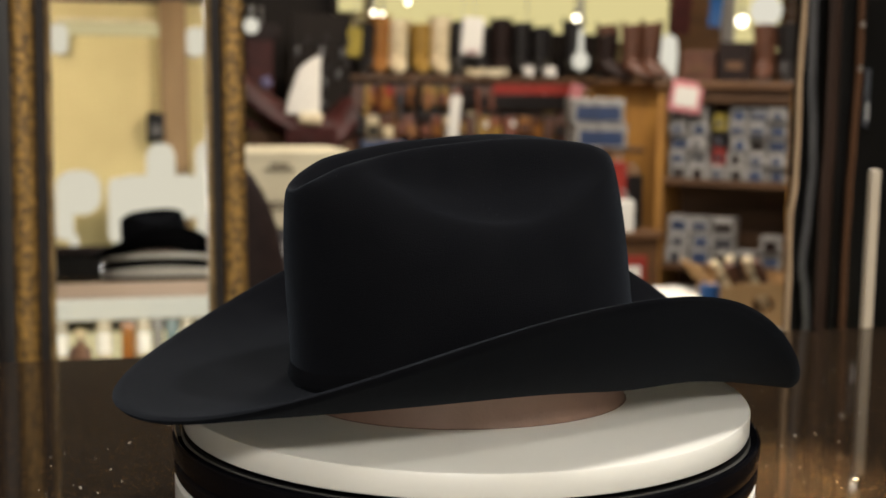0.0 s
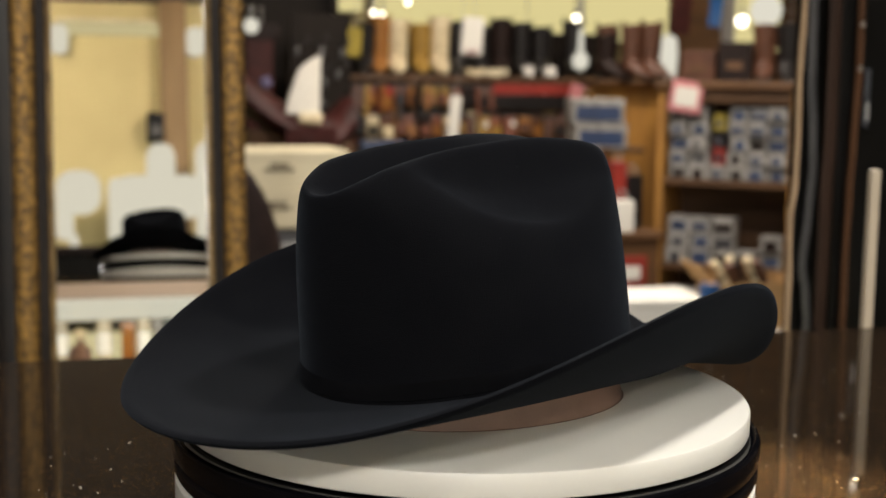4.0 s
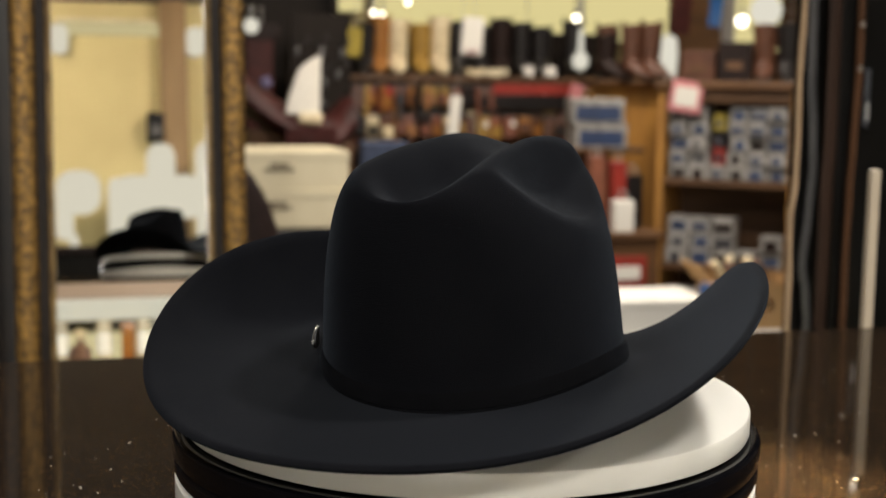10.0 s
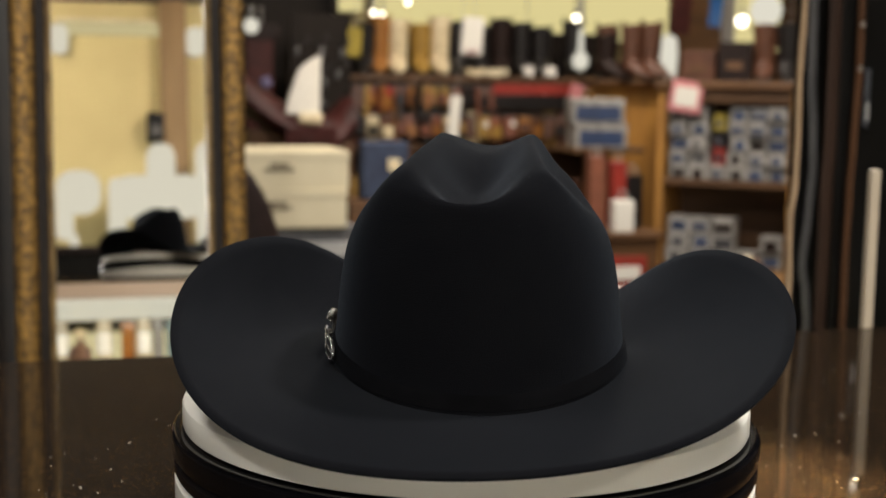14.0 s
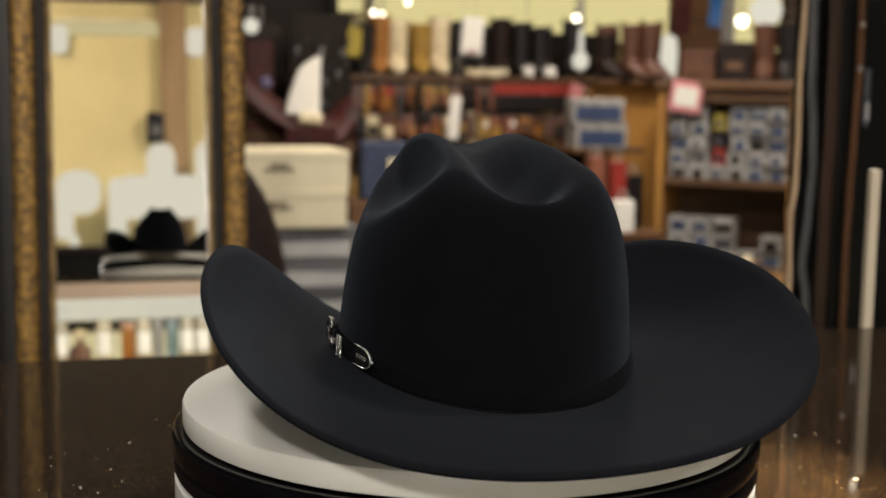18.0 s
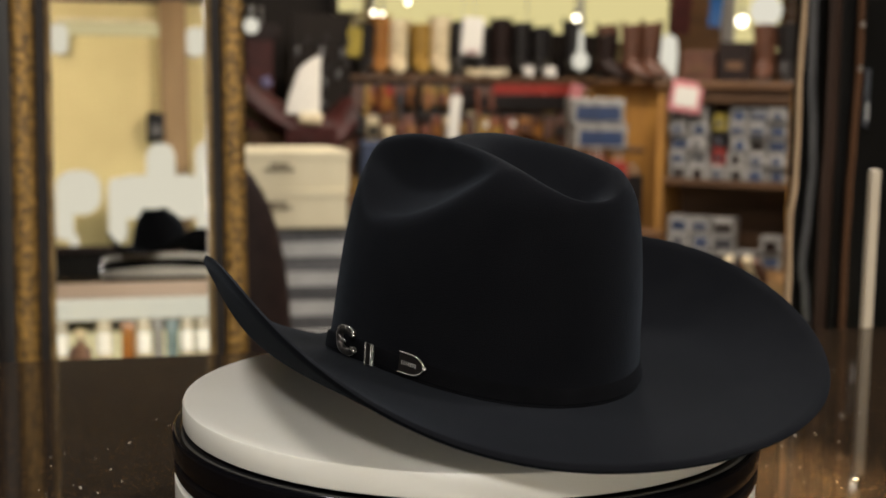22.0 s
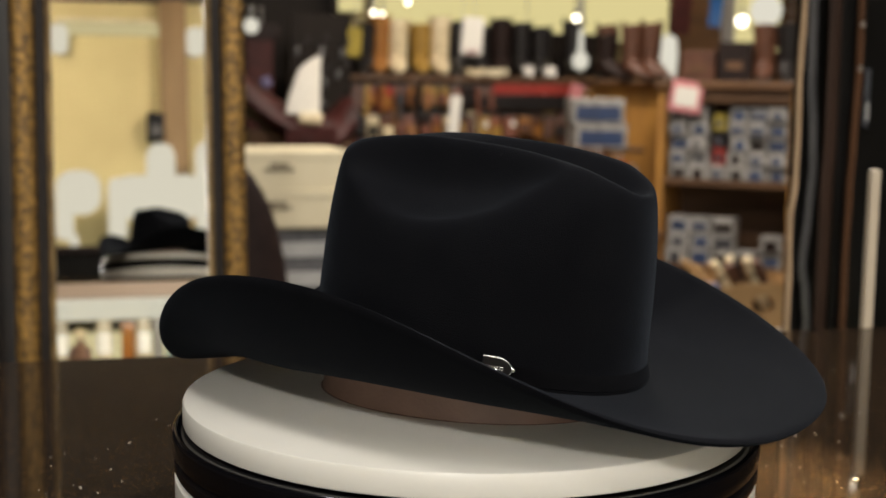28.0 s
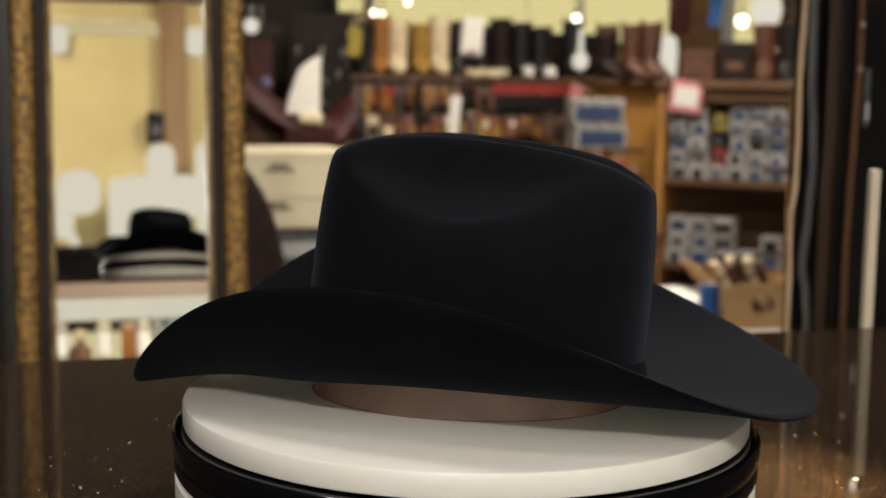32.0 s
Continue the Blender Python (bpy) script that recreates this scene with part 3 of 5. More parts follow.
def hat():
    h = thing("cowboy_hat", "black felt western hat with a silver-buckled band on the turntable", "hat", Matrix.Translation((0, 0, DISC_TOP)))
    off = Matrix.Translation((HAT_X, HAT_Y, 0))

    def piece(name, bm, mat, label="", angle=60, parent=None):
        bmesh.ops.transform(bm, matrix=off, verts=bm.verts)
        return part(name, bm, mat, parent or h, label, angle=angle)

    rings = crown_surface()
    piece("crown", skin(rings, True, False, True), FELT, "black felt crown with a cattleman crease", 80)
    piece("brim", skin(brim_surface()), FELT, "wide black felt brim with upturned sides", 80)
    piece("hat_band", wrap(0, 0.0010, 0.0108, 0.0000, 0.0008), FELT_BAND, "narrow black band", 50)
    sweat = []
    for z, o in ((0.0, 0.0), (0.0003, -0.001), (0.0225, -0.0045), (0.0225, -0.006), (0.001, -0.0025), (0.0, -0.0015)):
        sweat.append([(oval(2 * math.pi * i / 120, 0.0925 + o, 0.0765 + o)[0] + CROWN_X, oval(2 * math.pi * i / 120, 0.0925 + o, 0.0765 + o)[1], z) for i in range(120)])
    sweat.append(sweat[0])
    bm = skin(sweat)
    bmesh.ops.remove_doubles(bm, verts=bm.verts, dist=1e-7)
    piece("sweatband", bm, SWEAT, "tan leather sweatband turned down", 50)
    buckle_set(h, off)
    # fluff caught on the felt round the dents' lips
    rng = random.Random(12)
    grid, bm = rings, bmesh.new()
    for _ in range(80):
        k = rng.randrange(20, 44)
        i = rng.choice((rng.randrange(len(grid[0])), int(rng.gauss(168, 7)) % len(grid[0]), int(rng.gauss(122, 6)) % len(grid[0])))
        p = Vector(grid[k][i])
        u, w = (Vector(grid[k][(i + 1) % len(grid[0])]) - p).normalized(), (Vector(grid[k + 1][i]) - p).normalized()
        n = u.cross(w).normalized()
        q = rng.uniform(0, 6.28)
        along = u * math.cos(q) + w * math.sin(q)
        a = p + n * 0.0002
        tube([a, a + along * rng.uniform(0.0004, 0.0016) + n * rng.uniform(0.0, 0.0006)], 0.00004, 3, bm)
    tagged(piece("lint", bm, LINT), "pale fluff caught on the felt", kind="stuff")
    return h


def motions():
    for carried, base in ((HAT, Vector((0, 0, DISC_TOP))), (DISC, Vector((0, 0, 0.0858)))):
        walk(carried, [(k * 0.5, pose(base.x, base.y, base.z, 0, 0, TURN_START + TURN_RATE * k * 0.5)) for k in range(65)])


# ---- the gilt mirror ----
def mirror():
    w, hgt, fw = 0.262, 1.72, 0.066
    m = thing("standing_mirror", "tall narrow mirror in an antique gilt frame leaning back", "mirror", Matrix.Translation((-0.128, 1.5357, 0)) @ pose(0, 0, 0, -6.37, 0, 0))
    part("glass", box(w + 0.02, 0.006, hgt, (0, 0.004, 0.06)), MIRROR, m, "silvered mirror glass")
    part("backboard", box(w + 0.10, 0.012, hgt + 0.04, (0, 0.016, 0.04), 0.002), DARK_WOOD, m)
    for sx in (-1, 1):
        stile = part("stile", box(0.040, 0.034, hgt + 2 * fw - 0.02, (sx * (w / 2 + 0.047), -0.006, 0.012), 0.010, segments=4), GOLD, m, "carved gold moulding")
        part("dark_fillet", box(0.020, 0.018, hgt + 0.02, (sx * (w / 2 + 0.018), -0.003, 0.05), 0.003), DARK_WOOD, m)
        part("inner_fillet", box(0.010, 0.022, hgt, (sx * (w / 2 + 0.0045), -0.008, 0.06), 0.004), GOLD_DULL, m)
        k = 0
        z = 0.05
        while z < hgt + 0.05:
            bead = lathe([(0.001, -0.0062), (0.004, -0.0045), (0.0056, 0.0), (0.004, 0.0045), (0.001, 0.0062)], 8)
            bmesh.ops.transform(bead, matrix=Matrix.Translation((sx * (w / 2 + 0.047 + 0.0075 * (-1) ** k), -0.021, z)) @ pose(0, 0, 0, 0, 14 * (-1) ** k, 0), verts=bead.verts)
            part("carving", bead, GOLD, stile)
            z += 0.0085
            k += 1
    for z in (0.03, hgt + 0.06 + 0.033):
        part("rail", box(w + 2 * fw, 0.034, 0.045, (0, -0.0065, z - 0.022), 0.010, segments=4), GOLD, m, "carved gold moulding")
    leg = box(0.05, 0.025, 1.15, (0, 0.03, 0.0), 0.004)
    bmesh.ops.transform(leg, matrix=Matrix.Translation((0, 0.56, 0.066)) @ pose(0, 0, 0, 25.0, 0, 0), verts=leg.verts)
    part("easel_leg", leg, DARK_WOOD, m)


room()
counter()
dust()
DISC = turntable()
HAT = hat()
mirror()
for kind, x in (("squat", -0.225), ("clear", -0.272), ("clear", -0.165), ("amber", -0.105), ("clear", -0.066), ("grey", -0.030), ("teal", 0.006), ("clear", 0.045), ("clear", 0.085), ("squat", -0.34), ("amber", 0.16), ("teal", -0.43)):
    bottle(kind, x, 0.50, 0.793)


# ---- the shop behind the counter ----
def boot(x, y, z, mat, tall=0.31, turn=0.0, label="brown leather western boot standing on a shelf"):
    b = thing("western_boot", label, "boot", Matrix.Translation((x, y, z)) @ pose(0, 0, 0, 0, 0, turn), "boots on the top shelf")
    shaft = []
    for k in range(7):
        u = k / 6
        shaft.append([(0.056 * (0.85 + 0.22 * u) * math.cos(a), 0.02 + 0.055 * (0.78 + 0.25 * u) * math.sin(a),
                       0.09 + (tall - 0.09) * u + (0.018 * abs(math.sin(a)) - 0.012 if k == 6 else 0)) for a in [2 * math.pi * i / 20 for i in range(20)]])
    part("shaft", skin(shaft, True, True, True), mat, b)
    foot = []
    for k in range(9):
        u = k / 8
        y0 = 0.075 - 0.235 * u
        w, h = 0.043 * (1 - 0.75 * max(0, u - 0.55) / 0.45) * (1 + 0.15 * math.sin(math.pi * u)), 0.095 - 0.075 * smoothstep(0.25, 0.95, u)
        foot.append([(w * math.cos(a), y0, 0.025 * (1 - smoothstep(0.2, 0.5, u)) + 0.010 + h * 0.5 * (1 + math.sin(a))) for a in [2 * math.pi * i / 16 for i in range(16)]])
    part("vamp", skin(foot, True, True, True), mat, b)
    part("heel", box(0.05, 0.05, 0.034, (0, 0.05, 0), 0.004), LEATHER_BLACK, b, "stacked dark heel")
    part("sole", box(0.062, 0.15, 0.009, (0, -0.09, 0.0), 0.004), LEATHER_BLACK, b)
    for s in (-1, 1):
        part("pull_strap", box(0.006, 0.03, 0.05, (s * 0.058, 0.02, tall - 0.03), 0.002), mat, b)


def boot_shelf():
    s = thing("boot_shelf", "long dark wooden wall shelf with leather goods", "shelf", Matrix.Translation((1.75, 6.15, 0)))
    for x in (-0.88, -0.30, 0.30, 0.86):
        part("upright", box(0.035, 0.34, 1.30, (x, 0, 0), 0.003), OAK_DARK, s)
    for z in (0.08, 0.48, 0.90, 1.265):
        part("shelf_board", box(1.78, 0.38, 0.028, (0, 0, z), 0.003), OAK_DARK, s)
    part("back_panel", box(1.78, 0.012, 1.26, (0, 0.18, 0.03)), OAK_DARK, s)
    part("upper_panel", box(1.78, 0.012, 0.245, (0, 0.18, 1.293)), DARK_WOOD, s)


def leather_goods():
    rng = random.Random(4)
    mats = [LEATHER_BROWN, LEATHER_TAN, LEATHER_RUST, LEATHER_RUST, LEATHER_BONE, LEATHER_OCHRE, LEATHER_OCHRE, RED, LEATHER_BLACK, LEATHER_TAN]
    names = {RED: "red", LEATHER_BONE: "bone-coloured", LEATHER_TAN: "tan", LEATHER_DARK: "dark brown", LEATHER_RUST: "rust", LEATHER_BROWN: "brown", LEATHER_OCHRE: "ochre", LEATHER_BLACK: "black"}
    for row, z in enumerate((0.93, 0.508, 0.108)):
        x = 0.93
        while x < 2.56:
            w, h = rng.uniform(0.055, 0.12), rng.uniform(0.14, 0.29)
            mat = mats[rng.randrange(len(mats))]
            if all(abs(x + w / 2 - u) > 0.03 + w / 2 for u in (0.87, 1.45, 2.05, 2.61)):
                t = thing("leather_purse", names[mat] + " leather purse standing on a wooden shelf", "purse", Matrix.Translation((x + w / 2, 5.995 + rng.uniform(-0.02, 0.03), z)) @ pose(0, 0, 0, 0, 0, rng.uniform(-12, 12)), "leather goods on the shelf")
                part("body", box(w, 0.05, h, (0, 0, 0), 0.014, segments=3), mat, t)
                part("flap", box(w * 0.96, 0.008, h * 0.45, (0, -0.030, h * 0.52), 0.003), mat, t)
                part("clasp", lathe([(0.008, 0), (0.008, 0.004), (0.003, 0.006)], 12, (0, 0, 0)), STEEL, t).matrix_basis = Matrix.Translation((0, -0.034, h * 0.56)) @ pose(0, 0, 0, 90, 0, 0)
            x += w + rng.uniform(0.006, 0.03)


def wallets():
    rail = thing("hook_rail", "dark grey hook rails with hanging leather wallets", "rail", Matrix.Translation((1.75, 5.93, 0)))
    for z in (1.238, 1.088):
        part("rod", tube([(-0.86, 0, z), (0.84, 0, z)], 0.005, 8), GREY_DARK, rail)
        for x in (-0.84, 0.0, 0.82):
            part("bracket", tube([(x, 0, z), (x, 0.06, z)], 0.005, 8), STEEL, rail)
    rng = random.Random(21)
    kinds = [(LEATHER_BROWN, "brown"), (LEATHER_TAN, "tan"), (LEATHER_RUST, "rust"), (LEATHER_DARK, "dark brown"), (LEATHER_RUST, "rust"), (LEATHER_OCHRE, "ochre"), (LEATHER_BROWN, "brown"), (LEATHER_BLACK, "black"), (LEATHER_TAN, "tan"), (LEATHER_OCHRE, "ochre"), (LEATHER_RUST, "rust"), (LEATHER_BONE, "bone-coloured"), (RED, "red")]
    for z in (1.235, 1.085):
        x = 0.92
        while x < 2.54:
            w, h = rng.uniform(0.045, 0.075), rng.uniform(0.085, 0.125)
            mat, word = kinds[rng.randrange(len(kinds))]
            t = thing("leather_wallet", word + " leather wallet hanging on a hook rail", "wallet", Matrix.Translation((x + w / 2, 5.915, z - h)) @ pose(0, 0, 0, rng.uniform(-4, 2), rng.uniform(-5, 5), rng.uniform(-15, 15)), "wallets on the rails")
            part("body", box(w, 0.014, h, (0, 0, 0), 0.005), mat, t)
            part("pocket", box(w * 0.8, 0.006, h * 0.5, (0, -0.011, h * 0.1), 0.002), kinds[rng.randrange(len(kinds))][0], t)
            if rng.random() < 0.08:
                part("price_tag", box(0.022, 0.002, 0.03, (w * 0.2, -0.016, h * 0.55), 0.0), WHITE_CARD, t, "white price tag")
            part("loop", tube([(0, 0, h - 0.002), (0, 0.01, h + 0.006)], 0.0015, 6), STEEL, t)
            x += w + rng.uniform(0.004, 0.016)
    for x, w, mat, word in ((1.78, 0.10, LEATHER_BONE, "cream"), (1.90, 0.13, CARD_CREAM, "cream"), (2.08, 0.05, WHITE_CARD, "white"), (2.20, 0.06, WHITE_CARD, "white")):
        carton("small_carton", x, 5.985, 1.293, w, 0.05, 0.04 if w > 0.07 else 0.055, mat, word + " small carton on the shelf edge", "box", 4, None, "small cartons on the shelf edge")


def key_straps():
    """Narrow straps and key fobs hanging from the lower rail."""
    rng = random.Random(8)
    x = 0.93
    kinds = [(LEATHER_RUST, "rust"), (LEATHER_TAN, "tan"), (LEATHER_BLACK, "black"), (LEATHER_BROWN, "brown"), (LEATHER_DARK, "dark brown"), (RED, "red"), (LEATHER_OCHRE, "ochre"), (LEATHER_BLACK, "black")]
    while x < 2.52:
        if 1.82 < x < 2.34:
            x = 2.34
        mat, word = kinds[rng.randrange(len(kinds))]
        w, h = rng.uniform(0.012, 0.026), rng.uniform(0.10, 0.20)
        t = thing("hanging_strap", word + " narrow leather strap hanging before the wallets", "strap", Matrix.Translation((x, 5.885, 1.245 - h)) @ pose(0, 0, 0, rng.uniform(-3, 3), rng.uniform(-4, 4), rng.uniform(-20, 20)), "straps on the rail")
        part("strap", box(w, 0.006, h, (0, 0, 0), 0.002), mat, t)
        part("ring", tube([(0.008 * math.cos(q), 0, h + 0.004 + 0.008 * math.sin(q)) for q in [math.pi * k / 5 for k in range(11)]], 0.0015, 6), STEEL, t)
        x += w + rng.uniform(0.025, 0.075)


def carton(name, x, y, z, sx, sy, sz, mat, label, category="box", turn=0.0, print_mat=None, group="", bars=1, bar_size=(0.6, 0.4)):
    c = thing(name, label, category, Matrix.Translation((x, y, z)) @ pose(0, 0, 0, 0, 0, turn), group)
    part("body", box(sx, sy, sz * 0.985, (0, 0, 0), min(0.003, sz * 0.1)), mat, c)
    part("lid", box(sx * 1.012, sy * 1.012, sz * 0.22, (0, 0, sz * 0.78), min(0.003, sz * 0.08)), mat, c)
    if print_mat:
        for k in range(bars):
            zz = sz * (0.40 if bars == 1 else 0.15 + 0.7 * (k + 0.2) / bars) - sz * bar_size[1] * 0.5 / bars
            part("printed_panel", box(sx * bar_size[0], 0.003, sz * bar_size[1] / bars, (0, -sy * 0.506 - 0.0015, max(0.002, zz)), 0.0), print_mat, c)
    return c


def oak_unit():
    """A wooden shelf unit full of small white boxes, turned to the room."""
    place = Matrix.Translation((2.42, 5.0, 0)) @ pose(0, 0, 0, 0, 0, -40)
    u = thing("oak_shelf_unit", "honey oak shelf unit filled with small white boxes", "shelf", place)
    w, d = 0.58, 0.36
    for x, wide in ((-0.012, 0.035), (w + 0.040, 0.070)):
        part("side_panel", box(wide, d, 1.25, (x, d / 2, 0), 0.003), OAK, u)
    for z in (0.06, 0.40, 0.80):
        part("shelf_board", box(w - 0.005, d, 0.028, (w / 2 + 0.005, d / 2, z), 0.003), OAK_DARK, u)
    part("top_board", box(w + 0.10, d + 0.04, 0.035, (w / 2 + 0.005, d / 2 - 0.01, 1.25), 0.005), OAK_DARK, u, "dark brown top board")
    part("valance", box(w - 0.006, 0.02, 0.06, (w / 2 + 0.005, 0.014, 1.188), 0.002), OAK_DARK, u)
    part("back_panel", box(w, 0.01, 1.22, (w / 2 + 0.005, d - 0.006, 0.02)), OAK_DARK, u)
    rng = random.Random(11)
    for z0, rows, cols in ((0.83, 5, 6), (0.43, 3, 5), (0.09, 3, 5)):
        cell = (w - 0.03) / cols
        for c in range(cols):
            n = rows if z0 > 0.5 or c < 3 else rows - 1 - (c + int(z0 * 10)) % 2
            for r in range(n):
                if z0 > 0.5 and c == 2 and r >= 1:
                    continue
                h = 0.066 if z0 > 0.5 else 0.072
                p = place @ Vector((0.022 + cell * (c + 0.5) + rng.uniform(-0.004, 0.004), 0.06 + rng.uniform(0, 0.04), z0 + r * (h + 0.002)))
                carton("small_box", p.x, p.y, p.z, cell * 0.90, 0.10, h, CARD_WHITE, "small white printed box in an oak shelf unit", "box", -40 + rng.uniform(-6, 6),
                       rng.choice((BLUE_PRINT, BLUE_PRINT, GREY_PRINT, LEATHER_DARK, DENIM)), "small boxes in the shelf unit", rng.choice((1, 1, 2)), (rng.uniform(0.40, 0.88), rng.uniform(0.35, 0.72)))
    for r in range(3):
        p = place @ Vector((0.022 + (w - 0.03) / 6 * 2.5, 0.10, 0.898 + r * 0.08))
        carton("small_box", p.x, p.y, p.z, 0.058, 0.09, 0.078, (RED, LEATHER_BLACK, YELLOW)[r], ("red", "black", "mustard")[r] + " small box in an oak shelf unit", "box", -40, GREY_PRINT, "small boxes in the shelf unit")
    p = place @ Vector((0.10, -0.03, 1.14))
    s = thing("price_card", "pink and white price card clipped to the shelf edge", "sign", Matrix.Translation(p) @ pose(0, 0, 0, 4, 8, -30))
    part("card", box(0.145, 0.004, 0.145, (0, 0, 0), 0.002), PINK, s)
    part("blank_panel", box(0.105, 0.003, 0.09, (0, -0.0038, 0.028)), WHITE_CARD, s)
    part("clip", box(0.03, 0.04, 0.012, (0, 0.02, 0.125), 0.002), STEEL, s)
    for k, (dx, mat, name) in enumerate(((0.10, LEATHER_BROWN, "brown"), (0.26, LEATHER_DARK, "dark brown"))):
        q = place @ Vector((dx + 0.03, 0.16, 1.285))
        carton("leather_case", q.x, q.y, q.z, 0.15, 0.16, 0.14 + 0.04 * k, mat, name + " leather case on top of the shelf unit", "case", -38 + 7 * k, OAK_DARK, "", 1, (0.5, 0.2))
    for dx, mat, name in ((0.42, LEATHER_BROWN, "brown"), (0.53, LEATHER_BLACK, "black")):
        q = place @ Vector((dx, 0.18, 1.285))
        boot(q.x, q.y, q.z, mat, 0.26, -30, name + " leather boot on top of the shelf unit")


def oak_partition():
    p = thing("oak_partition", "honey oak end panel of a shop gondola", "panel", Matrix.Translation((2.43, 5.45, 0)))
    part("panel", box(0.40, 0.04, 1.262, (0, 0, 0.0), 0.004), OAK, p)
    part("cap", box(0.44, 0.26, 0.022, (0, 0, 1.262), 0.004), OAK_DARK, p)


def saddle():
    s = thing("western_saddle", "oxblood leather western saddle with a white fleece on a wooden stand", "saddle", Matrix.Translation((0.72, 5.25, 0)) @ pose(0, 0, 0, 0, 0, 10))
    seat = []
    for k in range(15):
        u = k / 14
        x = -0.26 + 0.52 * u
        z = 1.12 + 0.13 * (1 - u) ** 2.2 * 1.6 + 0.10 * smoothstep(0.75, 1.0, u)
        wid = 0.13 + 0.05 * math.sin(math.pi * u)
        seat.append([(x, wid * math.cos(a), z - 0.10 + 0.075 * math.sin(a) - 0.05 * abs(math.cos(a)) ** 2) for a in [2 * math.pi * i / 18 for i in range(18)]])
    part("seat", skin(seat, True, True, True), LEATHER_RED, s)
    part("horn", lathe([(0.02, 0), (0.017, 0.07), (0.035, 0.09), (0.037, 0.10), (0.02, 0.108)], 18, (-0.25, 0, 1.28)), LEATHER_DARK, s)
    for sgn in (-1, 1):
        bm = box(0.24, 0.016, 0.40, (0.02, sgn * 0.17, 0.66), 0.02, segments=3)
        part("fender", bm, LEATHER_RED, s)
        part("stirrup", tube([(-0.04, sgn * 0.175, 0.68), (-0.05, sgn * 0.175, 0.56), (0.07, sgn * 0.175, 0.56), (0.06, sgn * 0.175, 0.68)], 0.013), LEATHER_DARK, s)
    for x in (-0.2, 0.2):
        part("leg", box(0.05, 0.30, 0.98, (x, 0, 0), 0.006), OAK_DARK, s)
    part("stand_beam", box(0.46, 0.10, 0.07, (0, 0, 0.97), 0.01), OAK_DARK, s)
    # upright leather back with a white tag hanging beside it
    h = thing("leather_chaps", "oxblood leather chaps hanging on a hook", "chaps", Matrix.Translation((0.62, 5.62, 0)))
    part("panel", box(0.13, 0.02, 0.44, (-0.01, 0, 1.02), 0.009, segments=3), LEATHER_RED, h)
    part("yoke", box(0.17, 0.024, 0.08, (0, 0, 1.44), 0.01), LEATHER_DARK, h)
    part("hook", tube([(0, 0.0, 1.51), (0, 0.0, 1.60), (0, 0.34, 1.62), (0, 0.95, 1.62)], 0.006), STEEL, h)
    part("concho", lathe([(0.028, 0), (0.026, 0.006), (0.01, 0.01)], 18), PURPLE, h, "pale blue-grey disc").matrix_basis = Matrix.Translation((0.02, -0.012, 1.25)) @ pose(0, 0, 0, 90, 0, 0)
    f = thing("fleece_pad", "folded white fleece saddle pad standing behind the saddle", "pad", Matrix.Translation((0.735, 5.10, 1.11)) @ pose(0, 0, 0, -6, 4, 8))
    prof = []
    for k in range(15):
        u = k / 14
        half = 0.080 * (1 - 0.50 * u ** 1.3) * (1 - 0.75 * max(0.0, u - 0.7) ** 2 / 0.09)
        prof.append([(0.072 - half * 0.94 + half * math.cos(a), 0.022 * math.sin(a), 0.265 * u) for a in [2 * math.pi * i / 16 for i in range(16)]])
    part("fleece", skin(prof, True, True, True), FLEECE, f)
    part("tan_edge", box(0.11, 0.055, 0.055, (0.03, 0, -0.040), 0.014), LEATHER_BONE, f)


def spur_rack():
    """Added steel spurs and bits in the dim corner over the saddle, for glints."""
    rack = thing("spur_rack", "added dark wooden board with steel spurs and bits, for glints", "rack", Matrix.Translation((0.92, 5.72, 0)))
    part("board", box(0.30, 0.03, 0.50, (0, 0, 1.08), 0.004), DARK_WOOD, rack)
    part("bracket", tube([(0, 0.015, 1.50), (0, 0.45, 1.52), (0, 0.86, 1.52)], 0.008), LEATHER_BLACK, rack)
    rng = random.Random(15)
    for k in range(9):
        x, z = -0.11 + 0.11 * (k % 3) + rng.uniform(-0.02, 0.02), 1.17 + 0.15 * (k // 3) + rng.uniform(-0.03, 0.03)
        s = thing("steel_spur", "blackened spur with dark grey buttons hanging on a dark board", "spur", Matrix.Translation((0.92 + x, 5.695, z)) @ pose(0, 0, 0, 0, rng.uniform(-25, 25), 0), "spurs on the board")
        part("heel_band", tube([(0.030 * math.cos(q), 0, 0.030 * math.sin(q)) for q in [math.radians(20 - 22 * j) for j in range(11)]], 0.004, 8), LEATHER_BLACK, s)
        part("shank", tube([(0, 0, -0.030), (0, -0.004, -0.055)], 0.004, 8), STEEL, s)
        part("rowel", lathe([(0.011, -0.002), (0.013, 0.0), (0.011, 0.002)], 12), GREY_DARK, s).matrix_basis = Matrix.Translation((0, -0.006, -0.062)) @ pose(0, 0, 0, 90, 0, 0)
        part("button", lathe([(0.008, 0), (0.006, 0.004), (0.001, 0.006)], 12), GREY_DARK, s).matrix_basis = Matrix.Translation((0.026, -0.004, 0.014)) @ pose(0, 0, 0, 90, 0, 0)


